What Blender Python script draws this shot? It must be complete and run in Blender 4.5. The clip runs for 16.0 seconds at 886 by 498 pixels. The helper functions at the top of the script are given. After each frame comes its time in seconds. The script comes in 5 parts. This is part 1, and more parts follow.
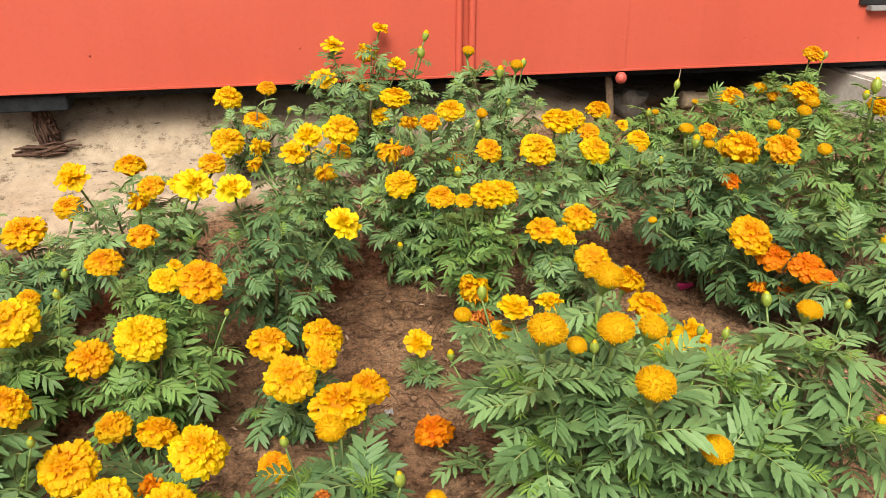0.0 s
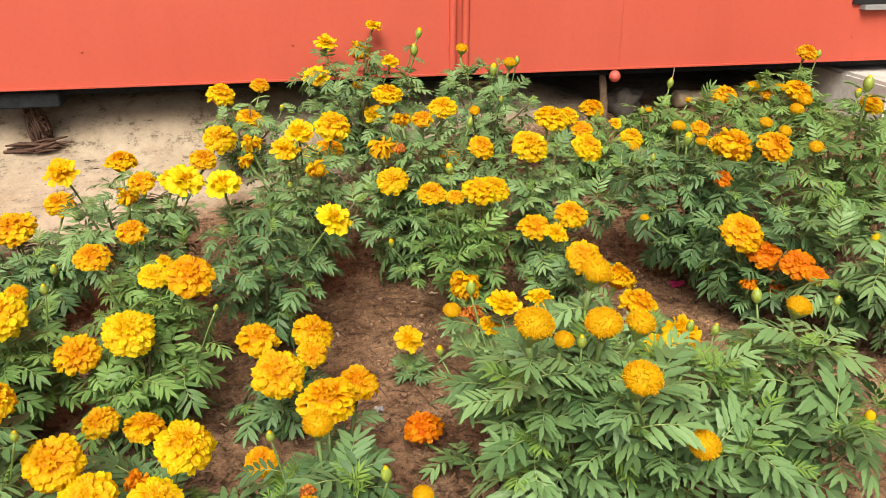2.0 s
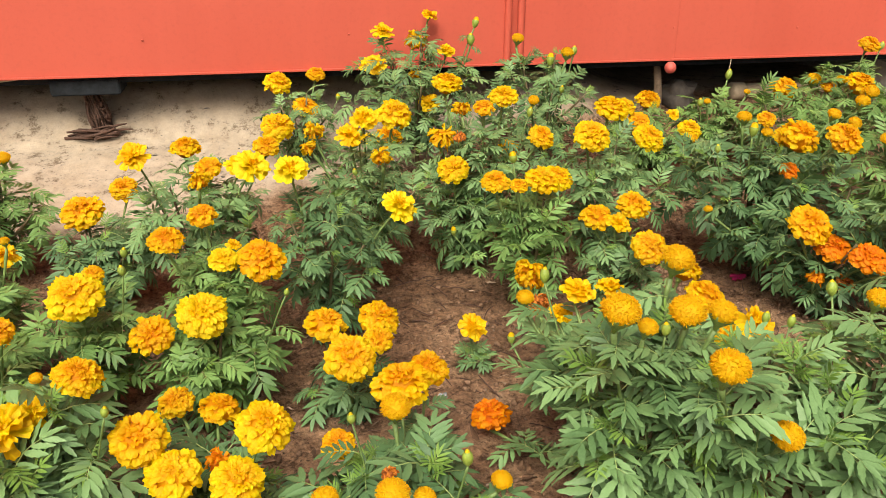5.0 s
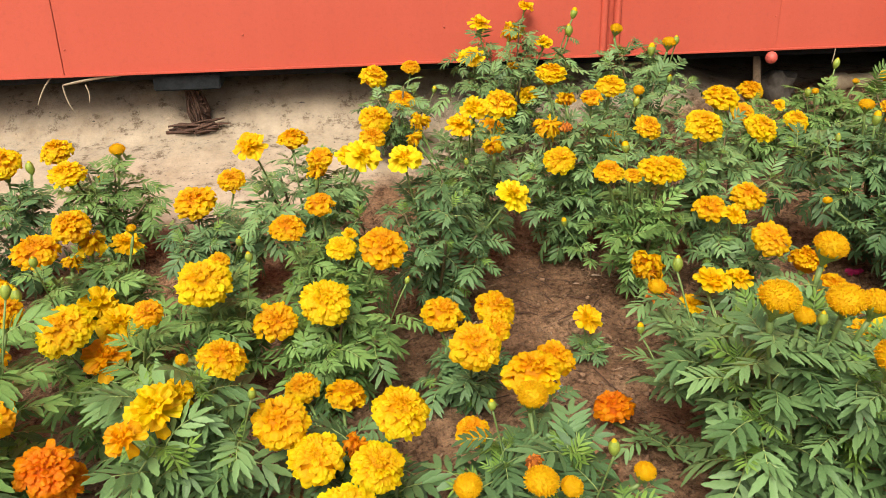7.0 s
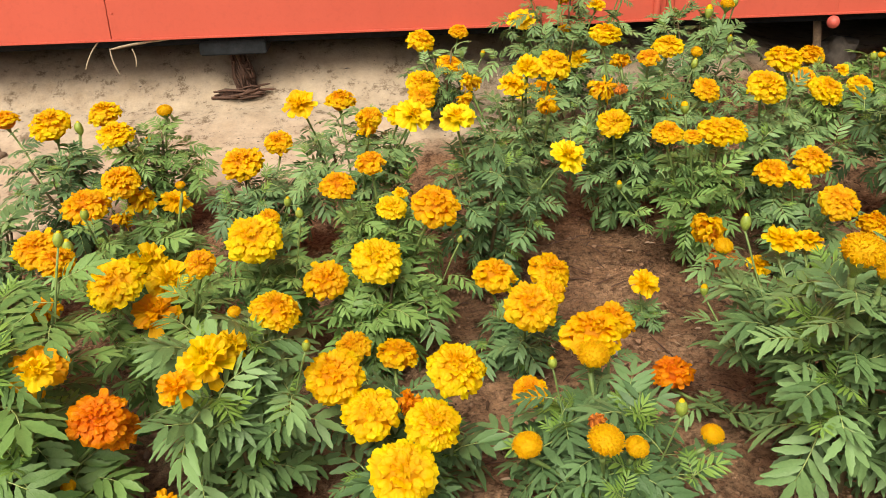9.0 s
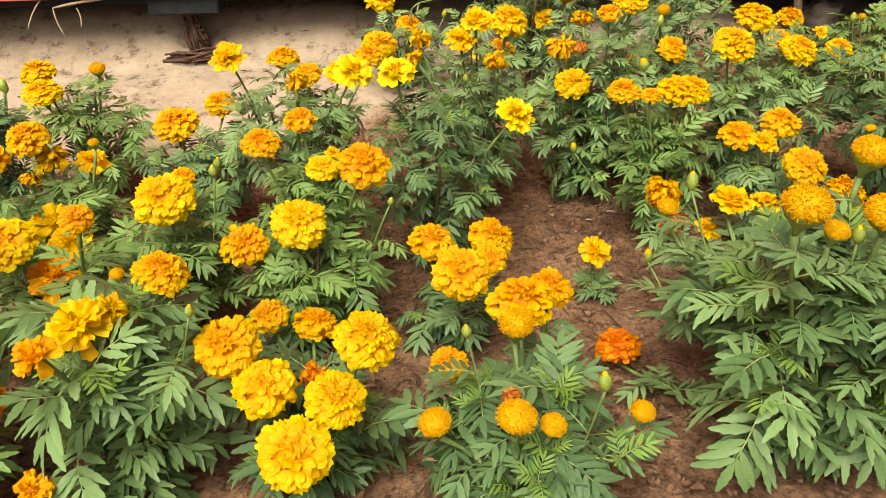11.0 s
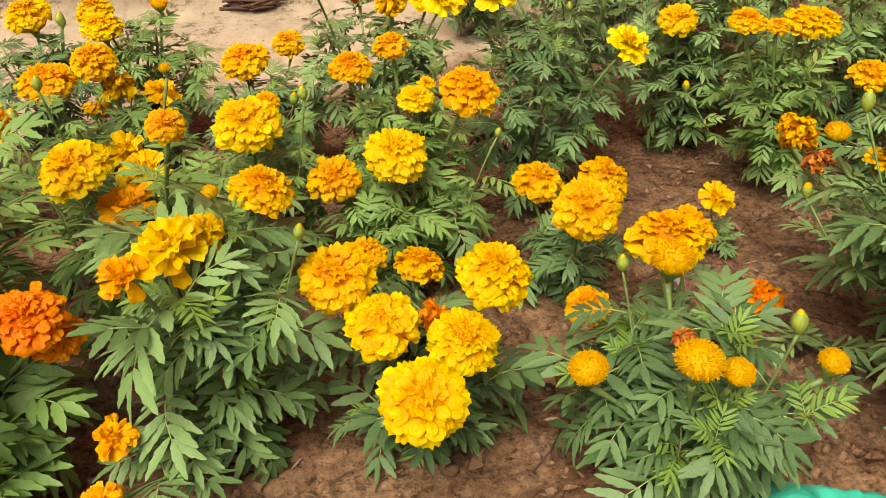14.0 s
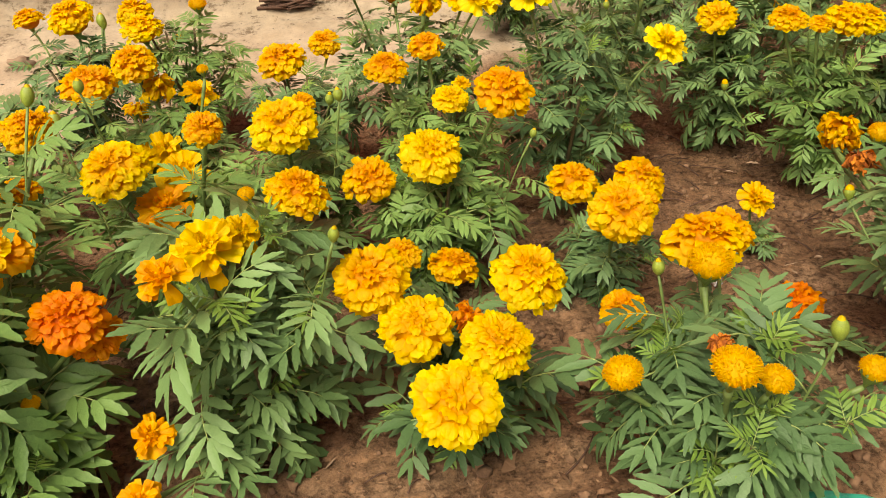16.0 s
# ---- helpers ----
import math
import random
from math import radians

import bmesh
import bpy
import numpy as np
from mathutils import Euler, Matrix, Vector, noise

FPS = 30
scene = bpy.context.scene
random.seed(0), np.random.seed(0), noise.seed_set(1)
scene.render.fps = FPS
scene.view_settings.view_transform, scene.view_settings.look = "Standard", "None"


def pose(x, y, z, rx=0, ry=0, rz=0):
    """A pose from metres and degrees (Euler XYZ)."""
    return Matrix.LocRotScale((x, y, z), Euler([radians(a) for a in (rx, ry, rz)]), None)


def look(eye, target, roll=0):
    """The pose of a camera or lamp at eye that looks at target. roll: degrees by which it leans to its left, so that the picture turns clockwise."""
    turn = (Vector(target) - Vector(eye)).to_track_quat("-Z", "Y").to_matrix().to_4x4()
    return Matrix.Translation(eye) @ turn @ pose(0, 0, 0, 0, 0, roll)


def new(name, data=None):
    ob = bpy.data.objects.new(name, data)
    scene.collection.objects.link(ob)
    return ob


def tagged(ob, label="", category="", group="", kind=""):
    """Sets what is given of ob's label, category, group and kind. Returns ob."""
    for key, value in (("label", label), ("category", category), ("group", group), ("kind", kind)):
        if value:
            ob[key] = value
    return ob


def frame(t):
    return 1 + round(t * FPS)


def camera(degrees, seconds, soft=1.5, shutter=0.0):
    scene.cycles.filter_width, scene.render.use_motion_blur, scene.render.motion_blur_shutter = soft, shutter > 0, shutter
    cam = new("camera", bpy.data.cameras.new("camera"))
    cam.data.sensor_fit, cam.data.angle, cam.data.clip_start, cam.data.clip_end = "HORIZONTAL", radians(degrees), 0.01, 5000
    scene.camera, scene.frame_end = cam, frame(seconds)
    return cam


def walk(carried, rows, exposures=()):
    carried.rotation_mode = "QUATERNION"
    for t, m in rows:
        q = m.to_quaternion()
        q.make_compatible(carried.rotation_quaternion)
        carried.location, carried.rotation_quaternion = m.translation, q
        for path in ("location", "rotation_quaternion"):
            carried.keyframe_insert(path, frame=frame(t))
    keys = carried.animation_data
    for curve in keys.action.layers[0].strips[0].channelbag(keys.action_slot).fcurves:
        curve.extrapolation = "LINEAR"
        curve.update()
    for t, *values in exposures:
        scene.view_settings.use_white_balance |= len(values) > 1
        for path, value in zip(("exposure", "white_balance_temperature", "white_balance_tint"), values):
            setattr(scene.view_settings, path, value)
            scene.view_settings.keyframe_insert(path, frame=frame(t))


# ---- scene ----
cam = camera(56.0, 16.0, soft=0.5)
METRES, EYE, TILT, LEAN, TURN = 0.72, 0.963, -22.89, -0.23, -12.29
ROWS = [
    (0.0, 0.0, 0.0, 0.0, -0.0, 0.0, -0.0),
    (0.5, 0.0199, 0.0017, -0.0029, -0.1, -0.08, -0.11),
    (1.0, 0.0237, 0.0003, -0.0091, -0.08, -0.06, -0.1),
    (1.5, 0.0209, 0.0029, -0.0101, -0.25, -0.1, -0.14),
    (2.0, 0.0185, 0.0055, -0.0124, -0.2, 0.05, -0.11),
    (2.5, 0.0237, 0.0054, -0.0129, -0.14, -0.17, -0.24),
    (3.0, 0.0215, 0.0127, -0.0206, -0.19, -0.45, -0.24),
    (5.5, -0.1198, 0.0059, -0.0377, 2.88, -0.35, -0.97),
    (6.0, -0.1604, 0.0102, -0.0472, 3.91, -0.39, -0.95),
    (6.5, -0.1968, 0.0138, -0.0564, 4.94, -0.46, -1.02),
    (7.0, -0.2367, 0.0164, -0.0621, 5.98, -0.47, -1.2),
    (7.5, -0.2735, 0.0272, -0.0804, 7.54, -1.04, -1.5),
    (8.0, -0.2923, 0.0291, -0.1018, 7.91, -1.52, -1.63),
    (8.5, -0.2978, 0.0416, -0.1109, 8.45, -1.65, -1.65),
    (11.0, -0.1524, 0.2411, -0.158, 8.3, -3.19, -2.03),
    (11.5, -0.1696, 0.2866, -0.1775, 6.11, -2.75, -2.64),
    (12.0, -0.2095, 0.3316, -0.2044, 5.42, -1.99, -2.39),
    (12.5, -0.2587, 0.3904, -0.2312, 5.59, -3.93, -2.58),
    (13.0, -0.3095, 0.4041, -0.2384, 8.0, -4.44, -2.71),
    (13.5, -0.3274, 0.4129, -0.2685, 10.1, -4.37, -2.37),
    (14.0, -0.3468, 0.4155, -0.274, 10.24, -4.27, -2.79),
    (14.5, -0.3491, 0.4127, -0.2625, 11.05, -4.62, -3.15),
    (15.0, -0.3454, 0.4105, -0.2661, 11.48, -4.51, -2.96),
    (15.5, -0.3377, 0.4153, -0.2655, 11.98, -4.56, -2.87),
    (16.0, -0.3463, 0.4169, -0.2649, 12.64, -4.65, -2.86),
]
walk(cam, [(t, pose(0, 0, EYE, TILT, LEAN, TURN) @ pose(METRES * x, METRES * y, METRES * z, 90 + pitch, roll, yaw)) for t, x, y, z, yaw, pitch, roll in ROWS],
     exposures=((0.0, 0.71, 6700, 7), (3.0, 0.72, 6700, 7), (7.0, 0.65, 6700, 7), (7.5, 0.61, 6100, 6), (8.0, 0.62, 6300, 6), (8.5, 0.62, 6750, 7), (11.0, 0.74, 7200, 9), (13.0, 0.67, 7500, 9), (16.0, 0.59, 7700, 8)))

# world, sun and exposure: a bright overcast day
world = bpy.data.worlds.new("overcast")
scene.world = world
world.use_nodes = True
wn = world.node_tree.nodes
sky = wn.new("ShaderNodeTexSky")
sky.sky_type, sky.sun_disc = "NISHITA", False
sky.sun_elevation, sky.sun_rotation = radians(51.6), radians(200.5)
sky.dust_density, sky.air_density, sky.ozone_density = 7.0, 0.6, 0.6
wn["Background"].inputs["Strength"].default_value = 0.082
world.node_tree.links.new(sky.outputs[0], wn["Background"].inputs[0])
sun_data = bpy.data.lights.new("sun", "SUN")
sun_data.energy, sun_data.angle, sun_data.color = 3.0, radians(34), (1.0, 0.95, 0.86)
sun = new("sun", sun_data)
sun.matrix_world = look((-0.30, -0.80, 1.08), (0, 0, 0))

# ---- materials ----


def material(name):
    m = bpy.data.materials.new(name)
    m.use_nodes = True
    return m, m.node_tree.nodes, m.node_tree.links, m.node_tree.nodes["Principled BSDF"]


def ramp(nodes, stops):
    r = nodes.new("ShaderNodeValToRGB")
    while len(r.color_ramp.elements) < len(stops):
        r.color_ramp.elements.new(0.5)
    for e, (p, c) in zip(r.color_ramp.elements, stops):
        e.position, e.color = p, (*c, 1)
    return r


def noise_node(nodes, links, scale, detail=4.0, rough=0.6, source=None):
    n = nodes.new("ShaderNodeTexNoise")
    n.inputs["Scale"].default_value, n.inputs["Detail"].default_value, n.inputs["Roughness"].default_value = scale, detail, rough
    if source:
        links.new(source, n.inputs["Vector"])
    return n


def mix(nodes, links, fac, a, b, blend="MIX"):
    n = nodes.new("ShaderNodeMix")
    n.data_type, n.blend_type = "RGBA", blend
    for socket, value in ((n.inputs[0], fac), (n.inputs[6], a), (n.inputs[7], b)):
        if isinstance(value, (int, float)):
            socket.default_value = value
        elif isinstance(value, tuple):
            socket.default_value = (*value, 1)
        else:
            links.new(value, socket)
    return n.outputs[2]


def bump(nodes, links, height, strength, distance, target):
    b = nodes.new("ShaderNodeBump")
    b.inputs["Strength"].default_value, b.inputs["Distance"].default_value = strength, distance
    links.new(height, b.inputs["Height"])
    links.new(b.outputs[0], target.inputs["Normal"])
    return b


def plain(name, color, rough=0.7, metal=0.0, scale=40.0, vary=0.35, relief=0.3, distance=0.002):
    """A surface with grain and blotches round one colour."""
    m, nodes, links, p = material(name)
    co = nodes.new("ShaderNodeTexCoord").outputs["Object"]
    fine, wide = noise_node(nodes, links, scale, 6, 0.65, co), noise_node(nodes, links, scale / 9, 3, 0.5, co)
    dark = tuple(c * (1 - vary) for c in color)
    light = tuple(min(1, c * (1 + vary * 0.6)) for c in color)
    r1 = ramp(nodes, ((0.3, dark), (0.7, light)))
    r2 = ramp(nodes, ((0.35, (0.8, 0.8, 0.8)), (0.65, (1.1, 1.1, 1.1))))
    links.new(fine.outputs["Fac"], r1.inputs[0])
    links.new(wide.outputs["Fac"], r2.inputs[0])
    links.new(mix(nodes, links, 1.0, r1.outputs[0], r2.outputs[0], "MULTIPLY"), p.inputs["Base Color"])
    p.inputs["Roughness"].default_value, p.inputs["Metallic"].default_value = rough, metal
    if relief:
        bump(nodes, links, fine.outputs["Fac"], relief, distance, p)
    return m


def thin(name, low, high, rough, glow, spread=0.35, heart=None, per_island=True, gloss=0.28):
    """Petals and leaves: thin tissue that lets some light through, varied from piece to piece."""
    m, nodes, links, p = material(name)
    out = nodes["Material Output"]
    if per_island:
        rnd = nodes.new("ShaderNodeNewGeometry").outputs["Random Per Island"]
    else:
        rnd = nodes.new("ShaderNodeObjectInfo").outputs["Random"]
    co = nodes.new("ShaderNodeTexCoord").outputs["Object"]
    fine = noise_node(nodes, links, 14 if per_island else 28, 3, 0.6, co)
    add = nodes.new("ShaderNodeMath")
    add.operation = "MULTIPLY_ADD"
    links.new(fine.outputs["Fac"], add.inputs[0])
    add.inputs[1].default_value = spread
    links.new(rnd, add.inputs[2])
    r = ramp(nodes, ((0.1, low), (1.0, high)))
    links.new(add.outputs[0], r.inputs[0])
    tone = r.outputs[0]
    if heart:
        far = nodes.new("ShaderNodeVectorMath")
        far.operation = "DISTANCE"
        links.new(co, far.inputs[0])
        far.inputs[1].default_value = (0, 0, 0.1)
        band = nodes.new("ShaderNodeMapRange")
        band.inputs["From Min"].default_value, band.inputs["From Max"].default_value = 0.62, 0.93
        links.new(far.outputs["Value"], band.inputs["Value"])
        tone = mix(nodes, links, band.outputs[0], heart, tone)
    links.new(tone, p.inputs["Base Color"])
    p.inputs["Roughness"].default_value = rough
    p.inputs["Specular IOR Level"].default_value = gloss
    tr = nodes.new("ShaderNodeBsdfTranslucent")
    links.new(mix(nodes, links, 1.0, tone, (1.0, 0.95, 0.7), "MULTIPLY") if per_island else tone, tr.inputs[0])
    ms = nodes.new("ShaderNodeMixShader")
    ms.inputs[0].default_value = glow
    links.new(p.outputs[0], ms.inputs[1])
    links.new(tr.outputs[0], ms.inputs[2])
    links.new(ms.outputs[0], out.inputs[0])
    bump(nodes, links, fine.outputs["Fac"], 0.25, 0.02 if per_island else 0.003, p)
    return m


PETAL_COLOURS = {
    "lemon": ((0.822, 0.586, 0.004), (0.857, 0.697, 0.012), (0.813, 0.458, 0.002)),
    "yellow": ((0.793, 0.526, 0.002), (0.835, 0.690, 0.005), (0.758, 0.340, 0.001)),
    "gold": ((0.784, 0.443, 0.002), (0.827, 0.607, 0.004), (0.741, 0.279, 0.001)),
    "orange": ((0.782, 0.400, 0.001), (0.830, 0.565, 0.003), (0.720, 0.245, 0.001)),
    "amber": ((0.780, 0.310, 0.001), (0.850, 0.470, 0.003), (0.700, 0.190, 0.001)),
    "deep": ((0.78, 0.220, 0.001), (0.86, 0.360, 0.003), (0.70, 0.140, 0.001)),
}
PETAL = {k: thin("petal_" + k, lo, hi, 0.55, 0.48, heart=heart) for k, (lo, hi, heart) in PETAL_COLOURS.items()}
TUFT = thin("tuft_floret", (0.84, 0.42, 0.003), (0.90, 0.62, 0.008), 0.6, 0.5)
PETAL["brown"] = thin("petal_withered", (0.22, 0.05, 0.012), (0.62, 0.20, 0.02), 0.8, 0.15)
PETAL["green"] = thin("petal_bud_tip", (0.60, 0.46, 0.01), (0.85, 0.62, 0.02), 0.6, 0.25)
PETAL_PLAIN = {k: thin("petal_open_" + k, lo, hi, 0.55, 0.40) for k, (lo, hi, heart) in PETAL_COLOURS.items()}
LEAF = {
    "grey": thin("leaf_grey_green", (0.053, 0.110, 0.037), (0.154, 0.262, 0.096), 0.47, 0.06, 0.5, per_island=False, gloss=0.30),
    "fresh": thin("leaf_fresh_green", (0.053, 0.114, 0.028), (0.156, 0.272, 0.074), 0.50, 0.08, 0.5, per_island=False, gloss=0.30),
    # for darker plants, and for the front where shade is put into the colour
    "dark": thin("leaf_dark_and_shaded", (0.035, 0.080, 0.028), (0.106, 0.194, 0.074), 0.50, 0.05, 0.5, per_island=False, gloss=0.30),
}
RACHIS = plain("leaf_stalk", (0.27, 0.35, 0.11), 0.5, scale=60, vary=0.2, relief=0)
LEAF_YOUNG = thin("leaf_young", (0.105, 0.205, 0.034), (0.190, 0.315, 0.062), 0.45, 0.22, 0.5, per_island=False)
CALYX_BUD = plain("bud_green", (0.25, 0.33, 0.05), 0.45, scale=9, vary=0.25)
CALYX = plain("calyx_green", (0.20, 0.28, 0.06), 0.5, scale=120, vary=0.3)
STEM = plain("stem_green", (0.15, 0.23, 0.065), 0.55, scale=90, vary=0.35)
STEM_OLD = plain("stem_brown", (0.13, 0.10, 0.045), 0.75, scale=90, vary=0.4)
DRY_LEAF = thin("dead_leaf", (0.060, 0.032, 0.018), (0.22, 0.125, 0.072), 0.85, 0.1)
TWIG = plain("twig", (0.095, 0.048, 0.031), 0.9, scale=150, vary=0.5, relief=0.6)
PALE_LEAF = thin("withered_leaf", (0.20, 0.125, 0.080), (0.46, 0.33, 0.23), 0.85, 0.1)
CLOD = plain("soil_clod", (0.21, 0.12, 0.070), 0.95, scale=120, vary=0.45, relief=0.8)
STRAW = plain("straw", (0.36, 0.29, 0.20), 0.8, scale=120, vary=0.3)
STEEL_BLACK = plain("black_paint", (0.016, 0.019, 0.022), 0.7, scale=60, vary=0.5, relief=0.4)
CONCRETE = plain("concrete", (0.56, 0.54, 0.50), 0.9, scale=50, vary=0.2, relief=0.5)
PIPE = plain("pipe_clay", (0.50, 0.40, 0.27), 0.75, scale=60, vary=0.25)
STONE = plain("dark_stone", (0.10, 0.085, 0.07), 0.9, scale=45, vary=0.4, relief=0.7, distance=0.004)
WOOD = plain("old_wood", (0.20, 0.14, 0.09), 0.85, scale=70, vary=0.45, relief=0.6)
BALL = plain("ball_red", (0.62, 0.11, 0.08), 0.55, scale=90, vary=0.3)
STEEL_BLACK.node_tree.nodes["Principled BSDF"].inputs["Specular IOR Level"].default_value = 0.15
WINDOW_DARK = plain("window_dark", (0.02, 0.022, 0.025), 0.35, scale=60)
WINDOW_GREY = plain("window_grey", (0.30, 0.30, 0.30), 0.6, scale=60, vary=0.2)
RUBBLE = plain("rubble", (0.27, 0.19, 0.13), 0.95, scale=40, vary=0.35, relief=0.7, distance=0.004)
PINK = thin("pink_petal", (0.34, 0.015, 0.08), (0.48, 0.03, 0.14), 0.6, 0.3)


def wall_paint():
    m, nodes, links, p = material("red_paint")
    co = nodes.new("ShaderNodeTexCoord").outputs["Object"]
    wide, fine = noise_node(nodes, links, 1.3, 3, 0.5, co), noise_node(nodes, links, 60, 5, 0.7, co)
    mp = nodes.new("ShaderNodeMapping")
    mp.inputs["Scale"].default_value = (14, 14, 0.8)
    links.new(co, mp.inputs[0])
    streak = noise_node(nodes, links, 1.0, 4, 0.6, mp.outputs[0])
    r = ramp(nodes, ((0.3, (0.465, 0.077, 0.046)), (0.7, (0.505, 0.092, 0.057))))
    links.new(wide.outputs["Fac"], r.inputs[0])
    s = ramp(nodes, ((0.35, (0.965, 0.955, 0.95)), (0.6, (1, 1, 1))))
    links.new(streak.outputs["Fac"], s.inputs[0])
    f = ramp(nodes, ((0.25, (0.90, 0.90, 0.90)), (0.5, (1, 1, 1))))
    links.new(fine.outputs["Fac"], f.inputs[0])
    c = mix(nodes, links, 1.0, r.outputs[0], s.outputs[0], "MULTIPLY")
    links.new(mix(nodes, links, 1.0, c, f.outputs[0], "MULTIPLY"), p.inputs["Base Color"])
    p.inputs["Roughness"].default_value = 0.5
    p.inputs["Specular IOR Level"].default_value = 0.5
    bump(nodes, links, wide.outputs["Fac"], 0.25, 0.02, p)
    return m


RED = wall_paint()


def earth():
    """Brown garden soil in front, pale packed sand on the bank by the wall."""
    m, nodes, links, p = material("earth")
    geo = nodes.new("ShaderNodeNewGeometry")
    pos = geo.outputs["Position"]
    xyz = nodes.new("ShaderNodeSeparateXYZ")
    links.new(pos, xyz.inputs[0])
    big, mid, fine = (noise_node(nodes, links, s, d, 0.65, pos) for s, d in ((2.2, 3), (9, 6), (150, 6)))
    soil = ramp(nodes, ((0.30, (0.215, 0.120, 0.072)), (0.5, (0.362, 0.218, 0.132)), (0.70, (0.49, 0.322, 0.205))))
    links.new(mid.outputs["Fac"], soil.inputs[0])
    sand = ramp(nodes, ((0.25, (0.300, 0.238, 0.172)), (0.5, (0.360, 0.294, 0.220)), (0.8, (0.405, 0.338, 0.260))))
    links.new(mid.outputs["Fac"], sand.inputs[0])
    # the soil is coloured darker towards the back of the bed
    rearward = nodes.new("ShaderNodeMath")
    rearward.operation = "MULTIPLY_ADD"
    links.new(big.outputs["Fac"], rearward.inputs[0])
    rearward.inputs[1].default_value = 0.9
    links.new(xyz.outputs[1], rearward.inputs[2])
    rear = nodes.new("ShaderNodeMapRange")
    rear.inputs["From Min"].default_value, rear.inputs["From Max"].default_value = 1.85, 2.15
    links.new(rearward.outputs[0], rear.inputs["Value"])
    soil_tone = mix(nodes, links, rear.outputs[0], soil.outputs[0], mix(nodes, links, 1.0, soil.outputs[0], (0.80, 0.77, 0.75), "MULTIPLY"))
    # the line between the two: y against x, blurred by noise
    lean = nodes.new("ShaderNodeMath")
    lean.operation = "MULTIPLY_ADD"
    links.new(xyz.outputs[0], lean.inputs[0])
    lean.inputs[1].default_value = -0.36
    links.new(xyz.outputs[1], lean.inputs[2])
    wob = nodes.new("ShaderNodeMath")
    wob.operation = "MULTIPLY_ADD"
    links.new(big.outputs["Fac"], wob.inputs[0])
    wob.inputs[1].default_value = 0.5
    links.new(lean.outputs[0], wob.inputs[2])
    edge = nodes.new("ShaderNodeMapRange")
    edge.inputs["From Min"].default_value, edge.inputs["From Max"].default_value = 2.68, 2.78
    links.new(wob.outputs[0], edge.inputs["Value"])
    c = mix(nodes, links, edge.outputs[0], soil_tone, sand.outputs[0])
    g = ramp(nodes, ((0.3, (0.68, 0.68, 0.68)), (0.65, (1.12, 1.12, 1.12))))
    links.new(fine.outputs["Fac"], g.inputs[0])
    grain = mix(nodes, links, edge.outputs[0], g.outputs[0], (0.96, 0.96, 0.96))
    crumbs = noise_node(nodes, links, 62, 8, 0.78, pos)
    k = ramp(nodes, ((0.39, (0.36, 0.34, 0.32)), (0.48, (0.92, 0.92, 0.92)), (0.64, (1.36, 1.33, 1.28))))
    links.new(crumbs.outputs["Fac"], k.inputs[0])
    crumb = mix(nodes, links, edge.outputs[0], k.outputs[0], (1.0, 1.0, 1.0))
    spots = noise_node(nodes, links, 17, 6, 0.8, pos)
    ks = ramp(nodes, ((0.37, (0.46, 0.42, 0.38)), (0.45, (1.0, 1.0, 1.0)), (0.62, (1.22, 1.20, 1.16))))
    links.new(spots.outputs["Fac"], ks.inputs[0])
    c = mix(nodes, links, 1.0, c, ks.outputs[0], "MULTIPLY")
    c = mix(nodes, links, 1.0, c, crumb, "MULTIPLY")
    # dirt trodden into the sand: flecks, and a few broad smudges
    fleck = noise_node(nodes, links, 40, 5, 0.7, pos)
    kf = ramp(nodes, ((0.29, (0.55, 0.50, 0.45)), (0.36, (1.0, 1.0, 1.0))))
    links.new(fleck.outputs["Fac"], kf.inputs[0])
    smudge = noise_node(nodes, links, 5.5, 4, 0.7, pos)
    km = ramp(nodes, ((0.34, (0.80, 0.77, 0.74)), (0.50, (1.0, 1.0, 1.0))))
    links.new(smudge.outputs["Fac"], km.inputs[0])
    c = mix(nodes, links, edge.outputs[0], c, mix(nodes, links, 1.0, mix(nodes, links, 1.0, c, kf.outputs[0], "MULTIPLY"), km.outputs[0], "MULTIPLY"))
    links.new(mix(nodes, links, 1.0, c, grain, "MULTIPLY"), p.inputs["Base Color"])
    p.inputs["Roughness"].default_value = 0.95
    p.inputs["Specular IOR Level"].default_value = 0.15
    b = bump(nodes, links, fine.outputs["Fac"], 1.0, 0.010, p)
    calm = nodes.new("ShaderNodeMapRange")
    calm.inputs["To Min"].default_value, calm.inputs["To Max"].default_value = 1.0, 0.28
    links.new(edge.outputs[0], calm.inputs["Value"])
    links.new(calm.outputs[0], b.inputs["Strength"])
    b2 = nodes.new("ShaderNodeBump")
    b2.inputs["Strength"].default_value, b2.inputs["Distance"].default_value = 0.8, 0.020
    links.new(crumbs.outputs["Fac"], b2.inputs["Height"])
    links.new(calm.outputs[0], b2.inputs["Strength"])
    links.new(b2.outputs[0], b.inputs["Normal"])
    return m


EARTH = earth()

# ---- mesh helpers ----


def mesh_of(name, verts, faces, mat, smooth=True):
    me = bpy.data.meshes.new(name)
    me.from_pydata([tuple(v) for v in verts], [], faces)
    for mm in (mat if isinstance(mat, (list, tuple)) else [mat]):
        me.materials.append(mm)
    if smooth:
        me.polygons.foreach_set("use_smooth", [True] * len(me.polygons))
    me.update()
    return me


def part(name, me, parent=None, m=None, label=""):
    """One mesh object under a thing or under a part."""
    ob = new(name, me)
    if parent:
        ob.parent = parent
    if m is not None:
        ob.matrix_basis = m
    return tagged(ob, label)


